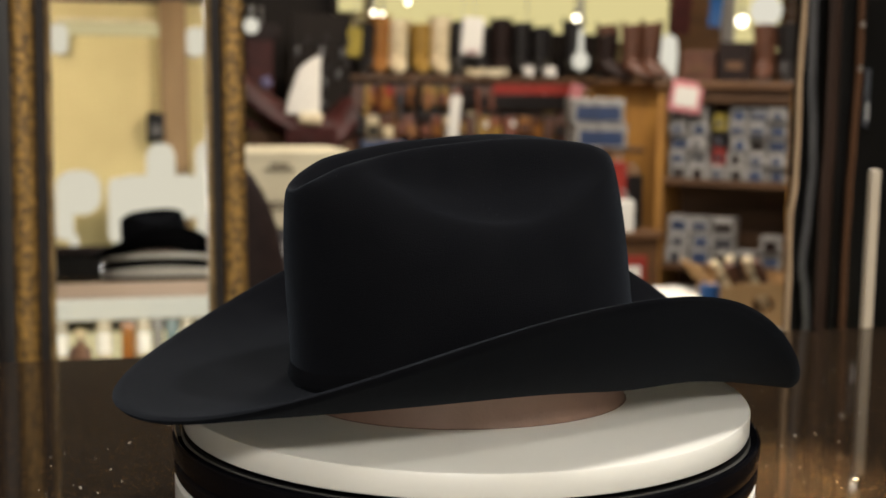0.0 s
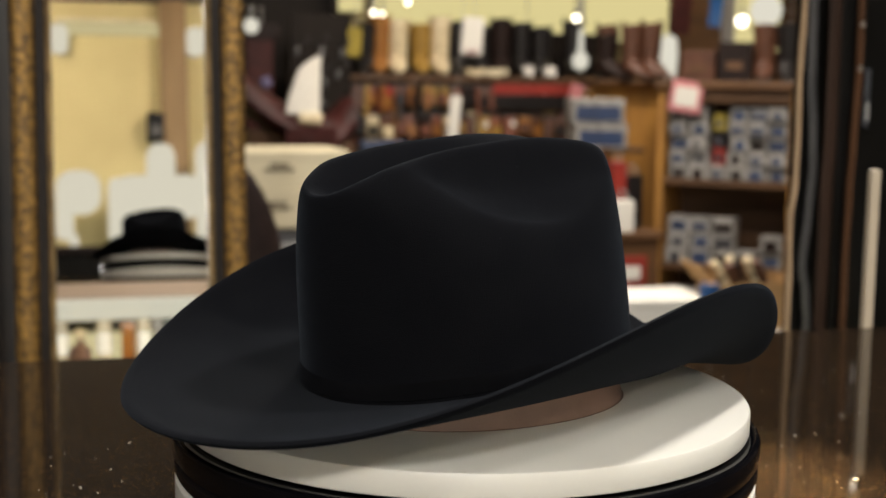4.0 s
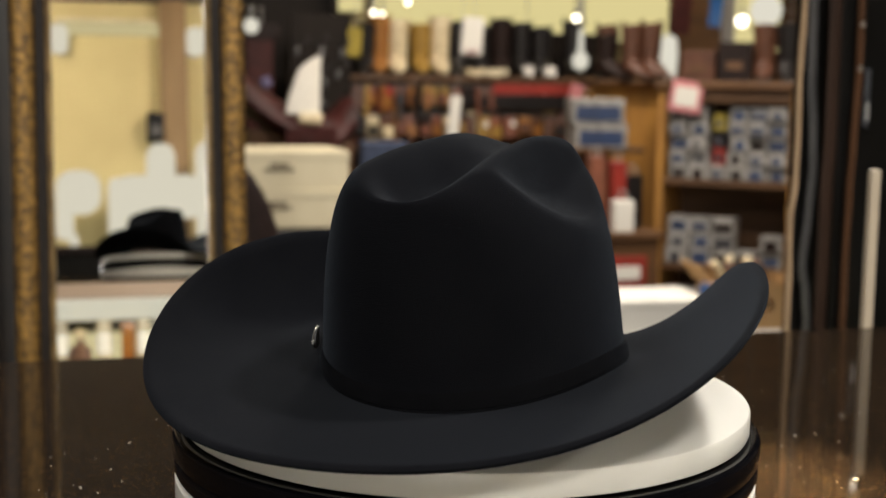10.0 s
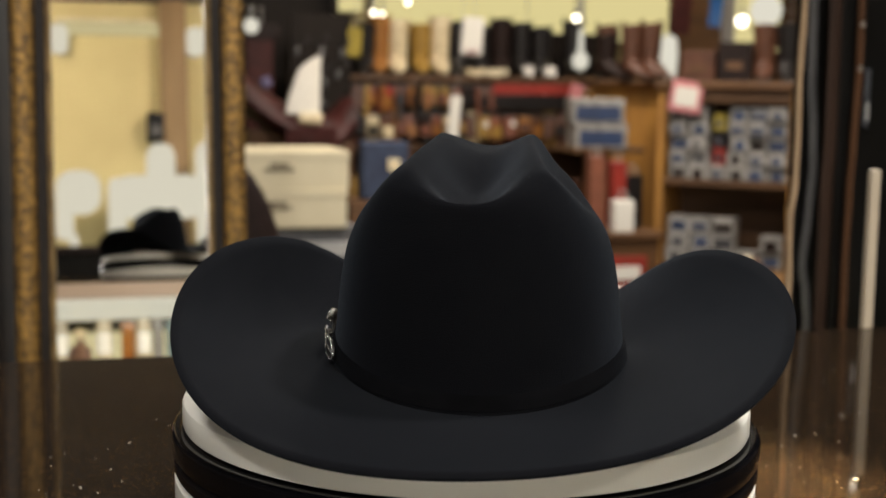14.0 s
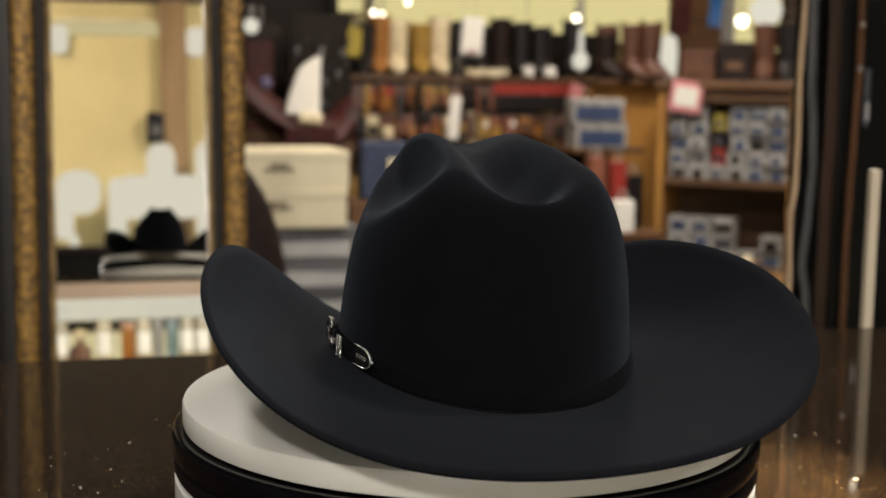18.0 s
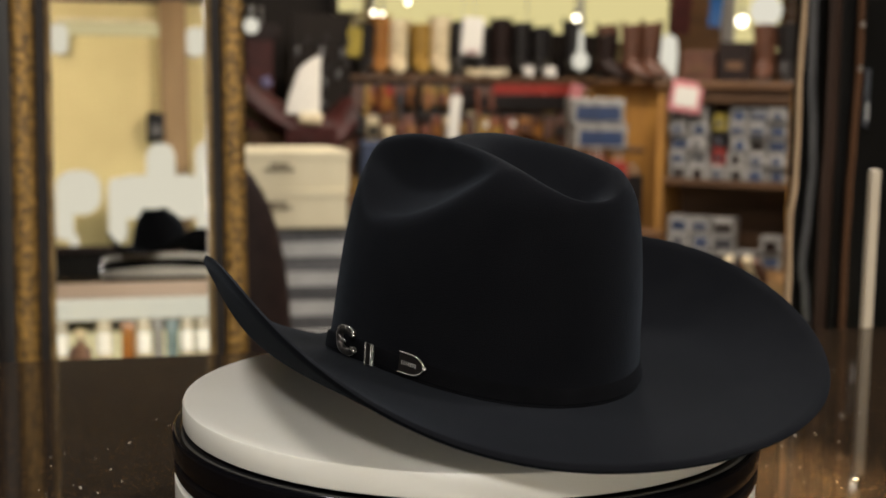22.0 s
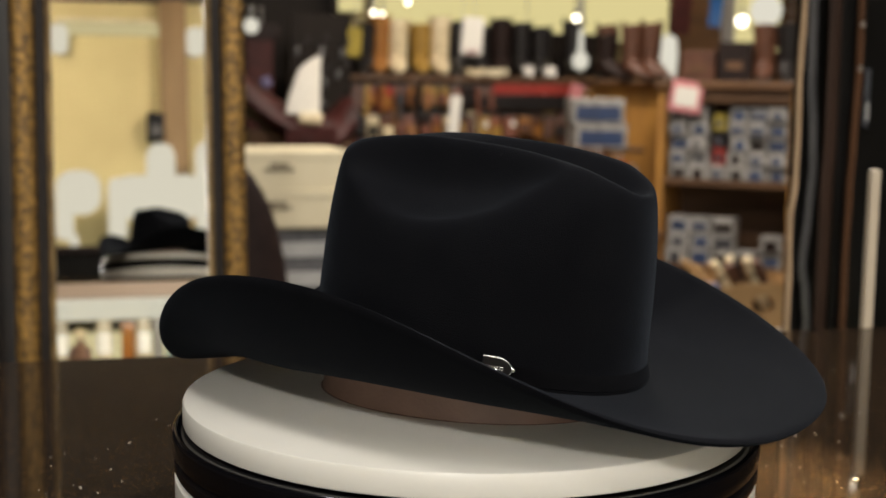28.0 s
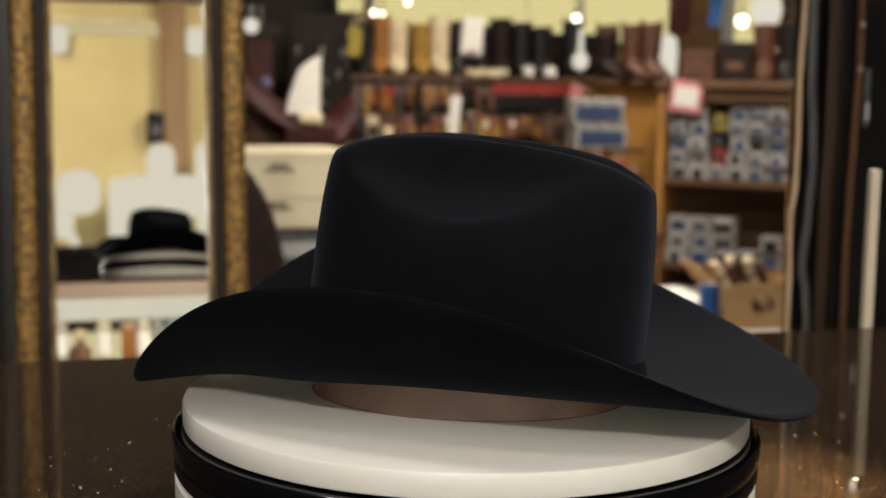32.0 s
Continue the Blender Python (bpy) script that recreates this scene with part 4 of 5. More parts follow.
def cream_boxes():
    table = thing("low_table", "low dark wooden table under stacked boxes", "table", Matrix.Translation((0.56, 4.35, 0)))
    part("top", box(0.62, 0.5, 0.03, (0, 0, 0.24), 0.004), OAK_DARK, table)
    for x in (-0.28, 0.28):
        for y in (-0.22, 0.22):
            part("leg", box(0.04, 0.04, 0.24, (x, y, 0), 0.003), OAK_DARK, table)
    z = 0.27
    for k in range(8):
        h = 0.056
        mat, word = (GREY_METAL, "pale grey") if k % 2 == 0 else (GREY_DARK, "dark grey")
        carton("flat_box", 0.575 + 0.012 * ((k * 5) % 3 - 1), 4.33, z, 0.40, 0.34, h, mat, word + " flat garment box in a stack", "box", (k * 7) % 5 - 2, None, "stacked flat boxes")
        z += h
    for k in range(2):
        c = carton("hat_box", 0.545, 4.33, z, 0.405, 0.38, 0.143, CARD_CREAM, "cream cardboard hat box with a small brown print", "box", -1 + k * 2.5, None, "stacked hat boxes")
        for dx, wdt, zz in ((-0.06, 0.11, 0.070), (-0.06, 0.07, 0.088)):
            part("print", box(wdt, 0.002, 0.010, (dx, -0.1935, zz)), INK, c, "brown printed bar")
        z += 0.1435


def lamps_and_tags():
    # panels that glow in place of the lit wall over the boots
    for x0, x1, z0 in ((1.33, 2.20, 1.575), (2.215, 3.06, 1.50), (3.50, 3.78, 1.46)):
        c = thing("glowing_wall_panel", "cream-yellow panel over the boot shelf, glowing for the lit wall", "lamp", Matrix.Translation(((x0 + x1) / 2, 6.42, z0)), "light boxes over the shelf")
        part("glow_face", box(x1 - x0, 0.04, 0.62, (0, -0.03, 0), 0.008), GLOW_YELLOW, c, "cream-yellow surface made to glow")
        part("case", box(x1 - x0, 0.18, 0.62, (0, 0.088, 0), 0.004), GREY_METAL, c)
    c = thing("glowing_wall_panel", "small cream panel made to glow for the lit wall", "lamp", Matrix.Translation((1.20, 6.42, 1.63)))
    part("glow_face", box(0.13, 0.03, 0.25, (0, -0.03, 0), 0.008), GLOW_YELLOW, c)
    part("case", box(0.13, 0.19, 0.25, (0, 0.085, 0), 0.004), GREY_METAL, c)
    # bulbs; the last two globes stand in for a bright glare
    for x, y, z, r in ((1.222, 5.9, 1.602, 0.014), (1.302, 6.05, 1.605, 0.010), (2.065, 5.25, 1.571, 0.016), (0.514, 5.15, 1.495, 0.034), (1.412, 5.95, 1.664, 0.013), (2.96, 5.3, 1.582, 0.028), (3.118, 5.35, 1.641, 0.080)):
        b = thing("globe_lamp", "small glowing white globe lamp on a ceiling cord", "lamp", Matrix.Translation((x, y, z)), "globe lamps")
        part("globe", lathe([(r * math.sin(math.pi * k / 10 + 0.02), -r * math.cos(math.pi * k / 10 + 0.02)) for k in range(10)] + [(0.004, r)], 24), GLOW_BULB if r < 0.03 else GLOW_WHITE, b, "glowing white glass")
        part("socket", lathe([(0.007, r - 0.002), (0.009, r + 0.03), (0.005, r + 0.05)], 16), STEEL, b)
        part("cord", lathe([(0.003, r + 0.05), (0.003, 2.995 - z)], 8), LEATHER_BLACK, b)
    p = thing("pendant_lamp", "glowing drop-shaped glass pendant lamp on a steel rod", "lamp", Matrix.Translation((2.111, 5.3, 1.330)))
    part("drop", lathe([(0.01, 0.0), (0.032, 0.012), (0.041, 0.042), (0.030, 0.074), (0.014, 0.085), (0.012, 0.19)], 28), GLOW_WHITE, p, "glowing white glass drop")
    part("rod", lathe([(0.012, 0.19), (0.012, 1.69)], 10), STEEL, p)
    p = thing("table_lamp", "glowing white table lamp beside the boots", "lamp", Matrix.Translation((2.87, 5.95, 1.262)))
    part("foot", lathe([(0.055, 0), (0.055, 0.012), (0.02, 0.02), (0.02, 0.05)], 24), STEEL, p)
    part("shade", lathe([(0.036, 0.03), (0.046, 0.06), (0.052, 0.17), (0.044, 0.25), (0.018, 0.27)], 32), GLOW_WHITE, p, "glowing white glass shade")
    st = thing("lamp_stand", "narrow dark wooden stand under a lamp", "stand", Matrix.Translation((2.87, 5.95, 0)))
    part("post", box(0.16, 0.16, 1.242, (0, 0, 0), 0.004), OAK_DARK, st)
    part("top", box(0.20, 0.20, 0.02, (0, 0, 1.242), 0.004), OAK_DARK, st)
    # hanging tags
    for x, y, z, w, h, mat, lab in ((1.71, 5.80, 1.40, 0.11, 0.19, WHITE_CARD, "white paper tag hanging before the boots"), (1.08, 5.7, 1.38, 0.07, 0.14, YELLOW, "mustard yellow cloth tag hanging by the shelf"),
                                    (1.605, 5.75, 0.975, 0.058, 0.22, WHITE_CARD, "white paper tag hanging before the leather goods"),
                                    (2.86, 5.4, 1.555, 0.07, 0.20, BLUE, "bright blue cloth tag hanging over the shelf unit"), (2.72, 5.5, 1.52, 0.10, 0.26, LEATHER_RED, "dark red cloth hanging over the shelf unit"),
                                    (3.16, 5.2, 1.42, 0.07, 0.10, PURPLE, "violet grey cloth tag hanging over the shelf unit")):
        t = thing("hanging_tag", lab, "tag", Matrix.Translation((x, y, z)) @ pose(0, 0, 0, 3, 3, 0), "hanging tags")
        part("card", box(w, 0.004, h, (0, 0, 0), 0.002), mat, t)
        part("string", tube([(0, 0, h), (0, 0.0, 2.99 - z)], 0.0015, 6), GREY_METAL, t)
        if mat is WHITE_CARD and z > 1.3:
            part("red_edge", box(w * 0.6, 0.003, 0.012, (0, -0.0038, 0.008)), RED, t)
    s = thing("sale_sign", "red sign with a dark lower band before the shelf", "sign", Matrix.Translation((2.08, 5.9, 1.12)))
    part("red_panel", box(0.44, 0.012, 0.055, (0, 0, 0.08), 0.003), RED, s)
    part("dark_panel", box(0.42, 0.010, 0.078, (0, 0.0, 0.0), 0.003), LEATHER_BLACK, s)
    part("bracket", tube([(0, 0.006, 0.10), (0, 0.10, 0.13), (0, 0.10, 0.16)], 0.005), STEEL, s)
    s = thing("price_card", "small pink price card beside the red sign", "sign", Matrix.Translation((2.31, 5.88, 1.16)) @ pose(0, 0, 0, 0, 10, 0))
    part("card", box(0.075, 0.004, 0.10, (0, 0, 0), 0.002), PINK, s)
    part("clip", box(0.02, 0.10, 0.01, (0, 0.05, 0.085), 0.002), STEEL, s)


def blue_boxes():
    s = thing("display_stand", "dark wooden display stand with small goods", "stand", Matrix.Translation((2.15, 5.15, 0)))
    part("top", box(0.36, 0.30, 0.025, (0, 0, 0.945), 0.004), OAK_DARK, s)
    part("post", box(0.10, 0.10, 0.92, (0, 0, 0.025), 0.004), OAK_DARK, s)
    part("foot", box(0.36, 0.30, 0.025, (0, 0, 0), 0.004), OAK_DARK, s)
    for k in range(2):
        carton("shoe_box", 2.112 + 0.012 * k, 5.1, 0.97 + 0.114 * (1 - k), 0.245, 0.2, 0.112, CARD_WHITE, "white box with a blue printed band on a stand", "box", -12 + 4 * k, BLUE_PRINT, "white and blue boxes", 1, (0.84, 0.6))
    for x, y, z, w, h, mat, lab in ((1.985, 4.75, 0.62, 0.07, 0.33, LEATHER_RUST, "rust-red"), (2.10, 4.78, 0.62, 0.07, 0.30, RED, "red"), (2.18, 4.80, 0.62, 0.09, 0.24, LEATHER_BLACK, "black"), (2.08, 4.66, 0.62, 0.09, 0.14, WHITE_CARD, "white")):
        t = thing("shopping_bag", lab + " paper shopping bag on a low stand", "bag", Matrix.Translation((x, y, z)), "paper bags")
        part("body", box(w, 0.07, h, (0, 0, 0), 0.006), mat, t)
        part("grip", tube([(-w * 0.25, 0, h), (-w * 0.2, 0, h + 0.04), (w * 0.2, 0, h + 0.04), (w * 0.25, 0, h)], 0.003, 6), GREY_METAL, t)
    t = thing("price_tag", "white price tag hanging from the edge of a dark stand", "tag", Matrix.Translation((2.07, 4.995, 0.945)))
    part("card", box(0.050, 0.002, 0.072, (0, -0.004, -0.085), 0.0006), WHITE_CARD, t)
    part("string", tube([(0, -0.004, -0.014), (0, -0.003, 0.012), (0, 0.006, 0.0262)], 0.0008, 5), CARD_WHITE, t)
    b = thing("low_stand", "low dark wooden stand under paper bags", "stand", Matrix.Translation((2.08, 4.74, 0)))
    part("top", box(0.36, 0.30, 0.03, (0, 0, 0.59), 0.004), OAK_DARK, b)
    part("body", box(0.32, 0.26, 0.59, (0, 0, 0), 0.004), OAK_DARK, b)


def bench_goods():
    b = thing("display_bench", "low white display bench", "bench", Matrix.Translation((2.0, 3.75, 0)))
    part("top", box(1.0, 0.44, 0.03, (0, 0, 0.35), 0.005), GREY_METAL, b)
    for x in (-0.45, 0.45):
        part("leg", box(0.05, 0.40, 0.35, (x, 0, 0), 0.004), GREY_METAL, b)
    carton("paper_box", 1.80, 3.72, 0.38, 0.36, 0.30, 0.122, WHITE_CARD, "plain white paper carton on a low bench", "box", -3)
    t = thing("tape_roll", "roll of bright blue tape standing against a carton", "tape", Matrix.Translation((1.960, 3.56, 0.38)) @ pose(0, 0, 0, 0, 0, 10))
    part("roll", lathe([(0.018, 0), (0.034, 0.0), (0.036, 0.01), (0.036, 0.17), (0.034, 0.18), (0.018, 0.18)], 28), BLUE, t)
    part("core", lathe([(0.0175, -0.001), (0.0175, 0.181)], 24), CARD_BROWN, t)
    c = thing("cardboard_box", "open brown cardboard box with a hand hole full of straps", "box", Matrix.Translation((2.21, 3.72, 0.38)) @ pose(0, 0, 0, 0, 0, -8))
    for sx in (-1, 1):
        part("side", box(0.006, 0.26, 0.17, (sx * 0.162, 0, 0), 0.001), CARD_BROWN, c)
        part("flap", box(0.006, 0.24, 0.09, (sx * 0.185, 0, 0.155), 0.001, turn=pose(0, 0, 0, 0, sx * 35, 0)), CARD_BROWN, c)
    part("bottom", box(0.318, 0.25, 0.006, (0, 0, 0), 0.001), CARD_BROWN, c)
    part("rear_panel", box(0.318, 0.006, 0.17, (0, 0.13, 0)), CARD_BROWN, c)
    front = bmesh.new()
    hole = [(0.042 * math.cos(2 * math.pi * i / 16), 0.09 + 0.034 * math.sin(2 * math.pi * i / 16)) for i in range(16)]
    rim = []
    for i in range(16):
        a = 2 * math.pi * i / 16
        k = 1 / max(abs(math.cos(a)) / 0.159, abs(math.sin(a)) / 0.085)
        rim.append((k * math.cos(a), 0.085 + k * math.sin(a)))
    skin([[(x, -0.133, z) for x, z in rim], [(x, -0.133, z) for x, z in hole], [(x, -0.127, z) for x, z in hole], [(x, -0.127, z) for x, z in rim], [(x, -0.133, z) for x, z in rim]], True, bm=front)
    part("front_panel", front, CARD_BROWN, c, "brown cardboard with a round hole")
    rng = random.Random(3)
    for k in range(9):
        mat = (LEATHER_BONE, LEATHER_TAN, LEATHER_BROWN, LEATHER_DARK, LEATHER_BONE)[k % 5]
        word = ("bone", "tan", "brown", "dark brown", "bone")[k % 5]
        s = thing("rolled_strap", word + " rolled leather strap leaning in a cardboard box", "strap", Matrix.Translation((2.17 + 0.020 * k, 3.70 + rng.uniform(-0.05, 0.05), 0.389)) @ pose(0, 0, 0, rng.uniform(-8, 8), rng.uniform(-36, -24), 0), "straps in the box")
        part("roll", lathe([(0.010, 0), (0.018, 0.004), (0.018, 0.27), (0.012, 0.275)], 14), mat, s)
        part("tie", lathe([(0.0188, 0), (0.0188, 0.012)], 14, (0, 0, 0.2)), LEATHER_DARK, s)
    s = thing("floor_sign", "red and white sale sign on a thin stand", "sign", Matrix.Translation((1.93, 4.25, 0)))
    part("board", box(0.18, 0.012, 0.125, (0, 0, 0.442), 0.002), RED, s)
    part("blank_panel", box(0.12, 0.004, 0.055, (0, -0.0085, 0.472)), WHITE_CARD, s)
    part("post", box(0.02, 0.02, 0.436, (0, 0, 0.008), 0.002), STEEL, s)
    part("foot", box(0.16, 0.12, 0.008, (0, 0, 0), 0.002), STEEL, s)
    d = thing("denim_pack", "folded blue denim in a clear pack on a table", "clothing", Matrix.Translation((0.985, 4.6, 0)))
    part("pack", box(0.20, 0.10, 0.24, (0, 0, 0.78), 0.015), DENIM, d)
    part("print", box(0.05, 0.004, 0.05, (0.035, -0.053, 0.90)), LEATHER_BONE, d, "peach printed panel")
    part("stand", box(0.30, 0.24, 0.78, (0.0, 0.04, 0), 0.004), OAK_DARK, d)


def leather_chair():
    c = thing("leather_chair", "dark brown leather chair with a tall rounded back", "chair", Matrix.Translation((0.10, 2.72, 0)) @ pose(0, 0, 0, 0, 0, 8))
    back = []
    for k in range(17):
        u = k / 16
        half = 0.225 * (1 - u ** 3.4) ** 0.55 + 0.004
        back.append([(half * math.copysign(abs(math.cos(a)) ** 0.6, math.cos(a)), 0.055 * (1 - 0.4 * u) * math.sin(a) + 0.05 * u, 0.42 + 0.68 * u) for a in [2 * math.pi * i / 28 for i in range(28)]])
    part("backrest", skin(back, True, True, True), LEATHER_DARK, c)
    part("seat", box(0.46, 0.46, 0.11, (0, -0.22, 0.36), 0.035, segments=4), LEATHER_DARK, c)
    for x in (-0.19, 0.19):
        for y in (-0.40, -0.02):
            part("leg", lathe([(0.016, 0), (0.022, 0.36)], 12, (x, y, 0)), OAK_DARK, c)


def ribbon(points, width, thick, y):
    """A strap hanging down through (x, z) points."""
    pts = [(points[0][0], 1.78)] + list(points) + [(points[-1][0] + 0.001, 0.52)]
    fine = []
    for (x0, z0), (x1, z1) in zip(pts, pts[1:]):
        for k in range(4):
            u = k / 4
            fine.append((x0 + (x1 - x0) * smoothstep(0, 1, u), z0 + (z1 - z0) * u))
    fine.append(pts[-1])
    rings = []
    for x, z in fine:
        w, d = width / 2, thick / 2
        rings.append([(x - w, y - d * 0.4, z), (x - w * 0.7, y - d, z), (x + w * 0.7, y - d, z), (x + w, y - d * 0.4, z), (x + w, y + d, z), (x - w, y + d, z)])
    return skin(rings, True, True, True)


def belt(points, width, mat, label, y=1.305, thick=0.006, rivets=()):
    b = thing("hanging_belt", label, "belt", Matrix.Translation((0, 0, 0)), "belts on the partition")
    strap = part("strap", ribbon(points, width, thick, y), mat, b)
    part("peg", tube([(points[0][0], 1.318, 1.772), (points[0][0], y - 0.02, 1.776)], 0.003, 8), STEEL, b)
    part("buckle", tube([(points[0][0] - width * 0.7, y - 0.005, 1.70), (points[0][0] - width * 0.7, y - 0.005, 1.75), (points[0][0] + width * 0.7, y - 0.005, 1.75), (points[0][0] + width * 0.7, y - 0.005, 1.70)], 0.0022, 8), STEEL, b)
    for x, z in rivets:
        part("rivet", lathe([(0.0048, 0), (0.0042, 0.0022), (0.001, 0.0034)], 14), STEEL, strap).matrix_basis = Matrix.Translation((x, y - thick / 2, z)) @ pose(0, 0, 0, 90, 0, 0)


def black_partition():
    c = thing("black_partition", "tall black lacquered shop partition hung with belts", "partition", Matrix.Translation((0, 0, 0)))
    part("panel", box(0.90, 0.05, 2.2, (1.505, 1.345, 0), 0.004), LACQUER, c)
    part("edge_panel", box(0.075, 0.010, 2.2, (1.018, 1.345, 0), 0.002), LACQUER, c)
    part("trim_strip", box(0.020, 0.014, 2.2, (1.30, 1.312, 0), 0.004), TRIM_BROWN, c, "brown trim strip")
    belt([(0.9698, 1.409), (0.9662, 1.286), (0.9685, 1.181), (0.9675, 1.104), (0.9610, 1.05), (0.9643, 0.937)], 0.0085, TAN_POST, "narrow tan leather belt hanging edge-on by the partition")
    belt([(0.9974, 1.382), (0.9996, 1.287), (1.0077, 1.2), (1.0105, 1.132), (1.0062, 1.053), (0.9979, 0.964), (1.0073, 0.914), (1.0127, 0.858)], 0.014, GREY_GLOSS, "grey translucent strap hanging by the partition", 1.322, 0.005)
    belt([(1.0326, 1.416), (1.0338, 1.287), (1.0346, 1.181), (1.0309, 1.093), (1.0316, 1.004), (1.0308, 0.864)], 0.022, TRIM_DEEP, "very dark brown leather belt hanging on the partition", 1.310)
    belt([(1.0795, 1.417), (1.0804, 1.2975), (1.0766, 1.181), (1.0742, 1.093), (1.0730, 1.004), (1.0736, 0.864)], 0.0115, TRIM_BROWN, "brown leather belt with steel rivets hanging on the partition", 1.305, 0.006, ((1.0800, 1.38), (1.0800, 1.305)))
    spot = thing("spot_lamp", "small glowing clip-on lamp on the partition", "lamp", Matrix.Translation((1.118, 1.312, 1.43)))
    part("bulb", lathe([(0.002, -0.002), (0.004, 0.0), (0.004, 0.004), (0.003, 0.016)], 16), GLOW_HOT, spot)
    part("clip", box(0.02, 0.016, 0.02, (0, 0.0, 0.016), 0.003), STEEL, spot)
    head = thing("spot_lamp", "black spot lamp on an arm of the partition", "lamp", Matrix.Translation((1.036, 1.30, 1.836)) @ pose(0, 0, 0, 0, -47, 58))
    part("housing", lathe([(0.012, 0.075), (0.026, 0.07), (0.030, 0.02), (0.030, 0.0), (0.027, 0.0), (0.024, 0.03), (0.004, 0.034)], 24), LACQUER, head)
    part("bracket", box(0.014, 0.05, 0.02, (0, 0.028, 0.04), 0.003), STEEL, head)
    # A grey reflection on the black panel, made as a strip with its glint.
    tag = thing("reflection_streak", "grey strip on the partition, standing in for a reflection", "tag", Matrix.Translation((1.1025, 1.313, 1.205)))
    part("streak_body", box(0.011, 0.005, 0.10, (0, 0, 0), 0.0025), GREY_STREAK, tag)
    part("glint_strip", box(0.004, 0.002, 0.03, (0, -0.0034, 0.012), 0.0), GREY_METAL, tag, "pale strip for the glint")
    s = thing("plastic_strip", "pale cream plastic edging strip standing behind the counter", "strip", Matrix.Translation((0.6705, 0.622, 0)))
    part("profile", box(0.0125, 0.010, 1.1815, (0, 0, 0), 0.002), CREAM_STRIP, s)
    part("foot", box(0.06, 0.03, 0.01, (0, 0, 0), 0.002), LACQUER, s)


def garments():
    g = thing("garment_rack", "steel rack with dark garments", "rack", Matrix.Translation((-0.62, 1.95, 0)))
    for x in (-0.45, 0.30):
        part("post", lathe([(0.014, 0), (0.014, 1.72)], 14, (x, 0, 0)), STEEL, g)
        part("foot", box(0.05, 0.44, 0.03, (x, 0, 0), 0.006), STEEL, g)
    part("rail", tube([(-0.46, 0, 1.72), (0.31, 0, 1.72)], 0.013, 12), STEEL, g)
    for k, (mat, word) in enumerate(((BLACK_CLOTH, "black"), (LEATHER_DARK, "dark brown"), (BLACK_CLOTH, "black"), (SHIRT, "pale pink"), (BLACK_CLOTH, "black"))):
        c = thing("hanging_coat", word + " garment on a hanger", "garment", Matrix.Translation((-0.95 + 0.145 * k, 1.95, 0)) @ pose(0, 0, 0, 0, 0, 70 + 6 * k), "garments on the rack")
        rings = []
        for j in range(10):
            u = j / 9
            half = 0.21 * (1 - 0.9 * smoothstep(0.80, 1.0, u)) + 0.03 * (1 - u)
            rings.append([((half + 0.008 * math.sin(7 * a + k)) * math.cos(a), (0.05 + 0.012 * math.sin(5 * a + 2 * k)) * math.sin(a) * (1 - 0.5 * u), 0.62 + 0.98 * u) for a in [2 * math.pi * i / 36 for i in range(36)]])
        part("cloth", skin(rings, True, True, True), mat, c)
        part("hanger_hook", tube([(0, 0, 1.59), (0, 0, 1.70), (0, 0.012, 1.735), (0, 0.0, 1.742)], 0.003, 6), STEEL, c)


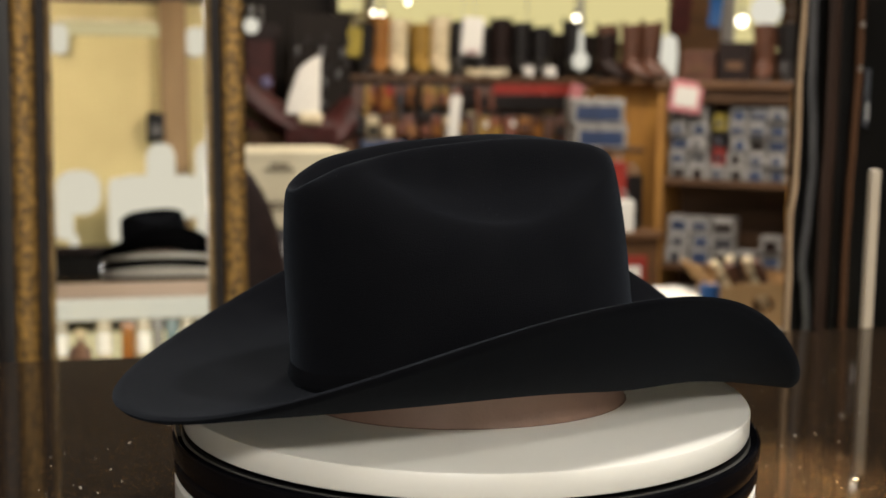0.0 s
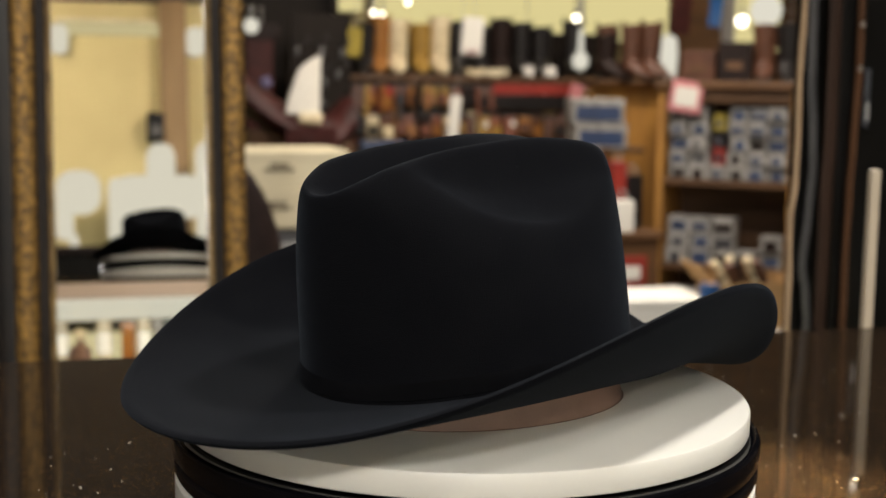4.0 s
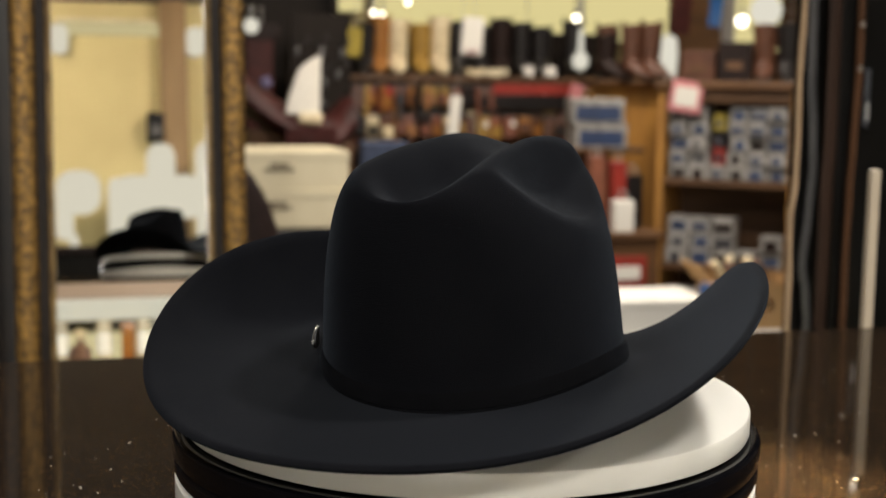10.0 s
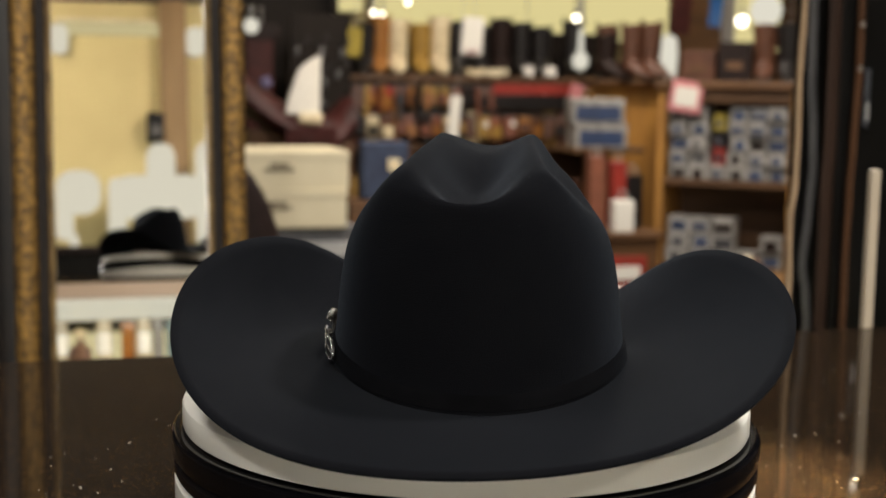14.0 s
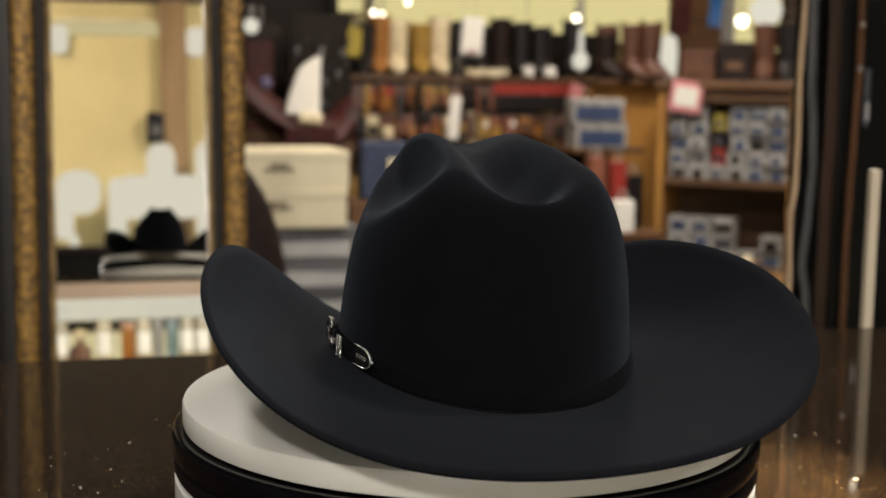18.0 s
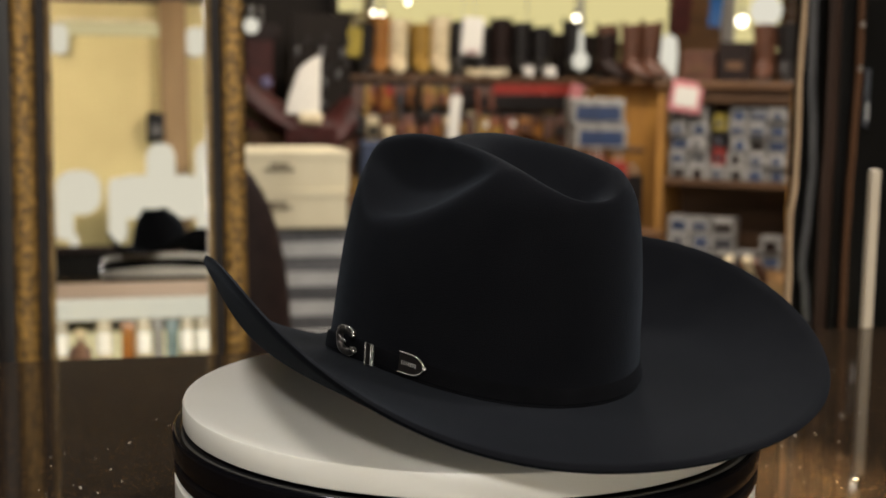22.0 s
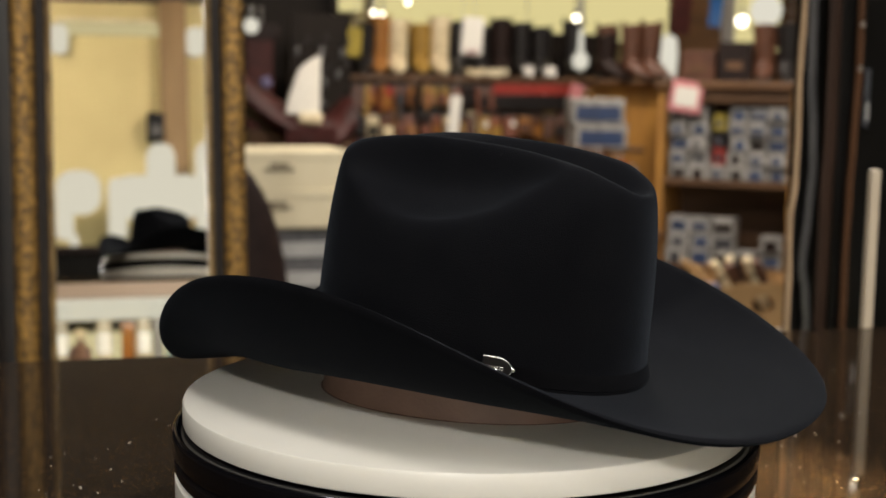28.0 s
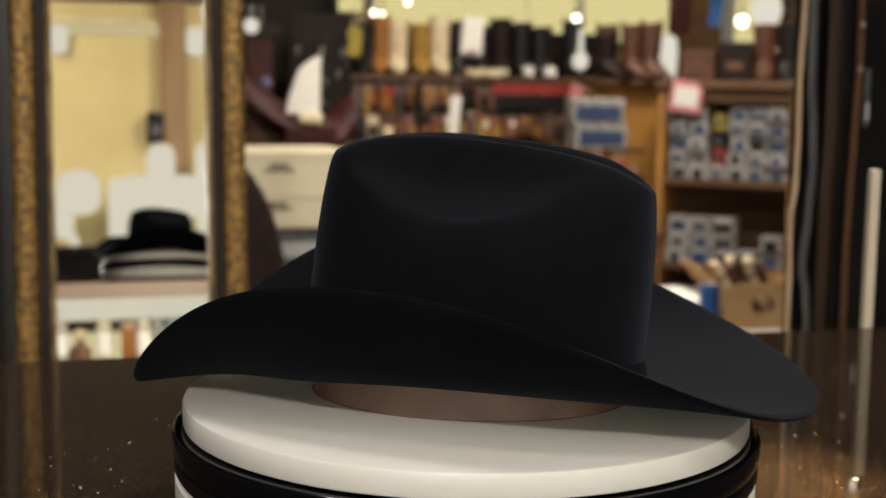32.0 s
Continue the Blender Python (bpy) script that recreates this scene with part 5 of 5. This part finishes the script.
# ---- behind the camera, seen in the mirror ----
def south_side():
    for x in (-0.335, 0.463):
        s = thing("wall_sconce", "glowing white glass wall sconce", "lamp", Matrix.Translation((x, -3.93, 2.665)), "wall sconces")
        part("shade", lathe([(0.03, 0), (0.052, 0.015), (0.058, 0.05), (0.058, 0.12), (0.05, 0.155), (0.03, 0.17)], 28), GLOW_WHITE, s, "glowing white glass")
        part("bracket", box(0.03, 0.07, 0.03, (0, -0.035, 0.07), 0.003), STEEL, s)
    # The bright cornice band is given a glow of its own.
    c = thing("glowing_cornice", "cream cornice band along the ceiling, made to glow", "lamp", Matrix.Translation((-0.05, -3.975, 2.79)))
    part("glow_face", box(0.60, 0.05, 0.075, (0, 0, 0), 0.01), GLOW_CORNICE, c)
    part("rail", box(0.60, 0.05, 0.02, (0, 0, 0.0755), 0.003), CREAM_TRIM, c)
    tagged(part("pillar", box(0.16, 0.09, 3.0, (0.33, -3.955, 0.0), 0.01), TAN_PILLAR), "brown wooden pilaster", "pilaster", kind="structure")
    c = thing("back_cabinet", "long dark cabinet along the back wall", "cabinet", Matrix.Translation((0, -3.72, 0)))
    part("body", box(3.6, 0.42, 1.44, (0, 0, 0), 0.004), LACQUER, c)
    part("top", box(3.64, 0.46, 0.04, (0, 0, 1.44), 0.004), LEATHER_DARK, c)
    # Overexposed white shapes made to glow; the outer two are added out of view.
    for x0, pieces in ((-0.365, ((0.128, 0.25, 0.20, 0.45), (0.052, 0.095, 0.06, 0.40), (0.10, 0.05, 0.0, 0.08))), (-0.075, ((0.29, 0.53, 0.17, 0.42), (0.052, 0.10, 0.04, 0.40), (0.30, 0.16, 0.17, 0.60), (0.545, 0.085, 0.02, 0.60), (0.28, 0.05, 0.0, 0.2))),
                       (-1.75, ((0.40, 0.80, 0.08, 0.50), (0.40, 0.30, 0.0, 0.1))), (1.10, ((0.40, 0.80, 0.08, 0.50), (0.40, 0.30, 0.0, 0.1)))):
        s = thing("glowing_shape", "rounded white shape on the back cabinet, made to glow", "lamp", Matrix.Translation((x0, -3.70, 1.48)), "glowing displays")
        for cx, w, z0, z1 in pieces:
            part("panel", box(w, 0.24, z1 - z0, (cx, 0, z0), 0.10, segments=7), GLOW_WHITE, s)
    s = thing("wall_speaker", "small black loudspeaker on the wall", "speaker", Matrix.Translation((0.215, -3.9, 2.14)))
    part("case", box(0.10, 0.10, 0.17, (0, -0.045, 0), 0.01), LACQUER, s)
    part("cone", lathe([(0.036, 0), (0.03, 0.004), (0.01, -0.003)], 20), GREY_DARK, s).matrix_basis = Matrix.Translation((0, 0.006, 0.06)) @ pose(0, 0, 0, -90, 0, 0)


GLOW_CORNICE = glow("cornice_glow", (1.0, 0.86, 0.48), 0.6)
GLOW_HOT = glow("spot_white", (1.0, 0.90, 0.70), 5.0)
GREY_STREAK = material("grey_streak", (0.045, 0.047, 0.052), 0.3, scale=30)
PURPLE = material("violet_cloth", (0.16, 0.14, 0.25), 0.8, scale=20)
FLEECE = material("white_fleece", (0.80, 0.76, 0.68), 0.95, second=(0.72, 0.68, 0.60), scale=40, bump=0.5, bump_scale=160)
TAN_POST = material("tan_edge_wood", (0.46, 0.32, 0.20), 0.3, second=(0.27, 0.18, 0.10), scale=6, stretch=(4, 4, 0.3))
GREY_GLOSS = material("grey_glass_edge", (0.060, 0.058, 0.058), 0.3, scale=8)
TRIM_DEEP = material("deep_brown_trim", (0.034, 0.019, 0.013), 0.5, specular=0.12, scale=8, stretch=(4, 4, 0.4))
CREAM_STRIP = material("cream_plastic", (0.44, 0.37, 0.27), 0.45, second=(0.40, 0.33, 0.24), scale=10)
SHIRT = material("pale_pink_cloth", (0.50, 0.34, 0.26), 0.85, scale=20, bump=0.1)
CREAM_TRIM = material("cream_moulding", (0.78, 0.70, 0.48), 0.7, scale=8)
TAN_PILLAR = material("tan_pilaster", (0.30, 0.19, 0.09), 0.6, second=(0.24, 0.15, 0.07), scale=5, stretch=(4, 4, 0.4))

boot_shelf()
row = [(1.205, LEATHER_BLACK, "black"), (1.275, LEATHER_TAN, "tan"), (1.375, LEATHER_BONE, "bone"), (1.50, LEATHER_OCHRE, "ochre"), (1.605, LEATHER_BONE, "bone"), (1.715, LEATHER_BLACK, "black"),
       (1.83, LEATHER_BLACK, "black"), (1.945, LEATHER_DARK, "dark brown"), (2.06, LEATHER_BLACK, "black"), (2.175, LEATHER_BLACK, "black"), (2.36, LEATHER_BLACK, "black"), (2.56, LEATHER_BROWN, "brown")]
for k, (x, mat, word) in enumerate(row):
    boot(x + 0.027, 6.12, 1.293, mat, 0.285 + 0.02 * ((k * 5) % 3 - 1), (k * 37) % 17 - 16, word + " leather western boot on the top shelf")
for x, mat, word, tall in ((2.32, LEATHER_DARK, "dark brown", 0.22), (2.455, LEATHER_BROWN, "brown", 0.27), (2.555, LEATHER_BROWN, "brown", 0.28)):
    boot(x, 5.45, 1.284, mat, tall, 12, word + " leather western boot on the oak partition")
leather_goods()
wallets()
key_straps()
oak_unit()
oak_partition()
saddle()
spur_rack()
cream_boxes()
lamps_and_tags()
blue_boxes()
bench_goods()
leather_chair()
black_partition()
garments()
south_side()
tagged(part("wall_panel", box(2.0, 0.02, 2.9, (4.15, 6.585, 0.0), 0.003), OAK_DARK), "brown stained wood wall panel", "panel", kind="structure")
tagged(part("wall_panel", box(0.86, 0.02, 2.9, (0.72, 6.585, 0.0), 0.003), DARK_WOOD), "dark stained wood wall panel", "panel", kind="structure")


motions()
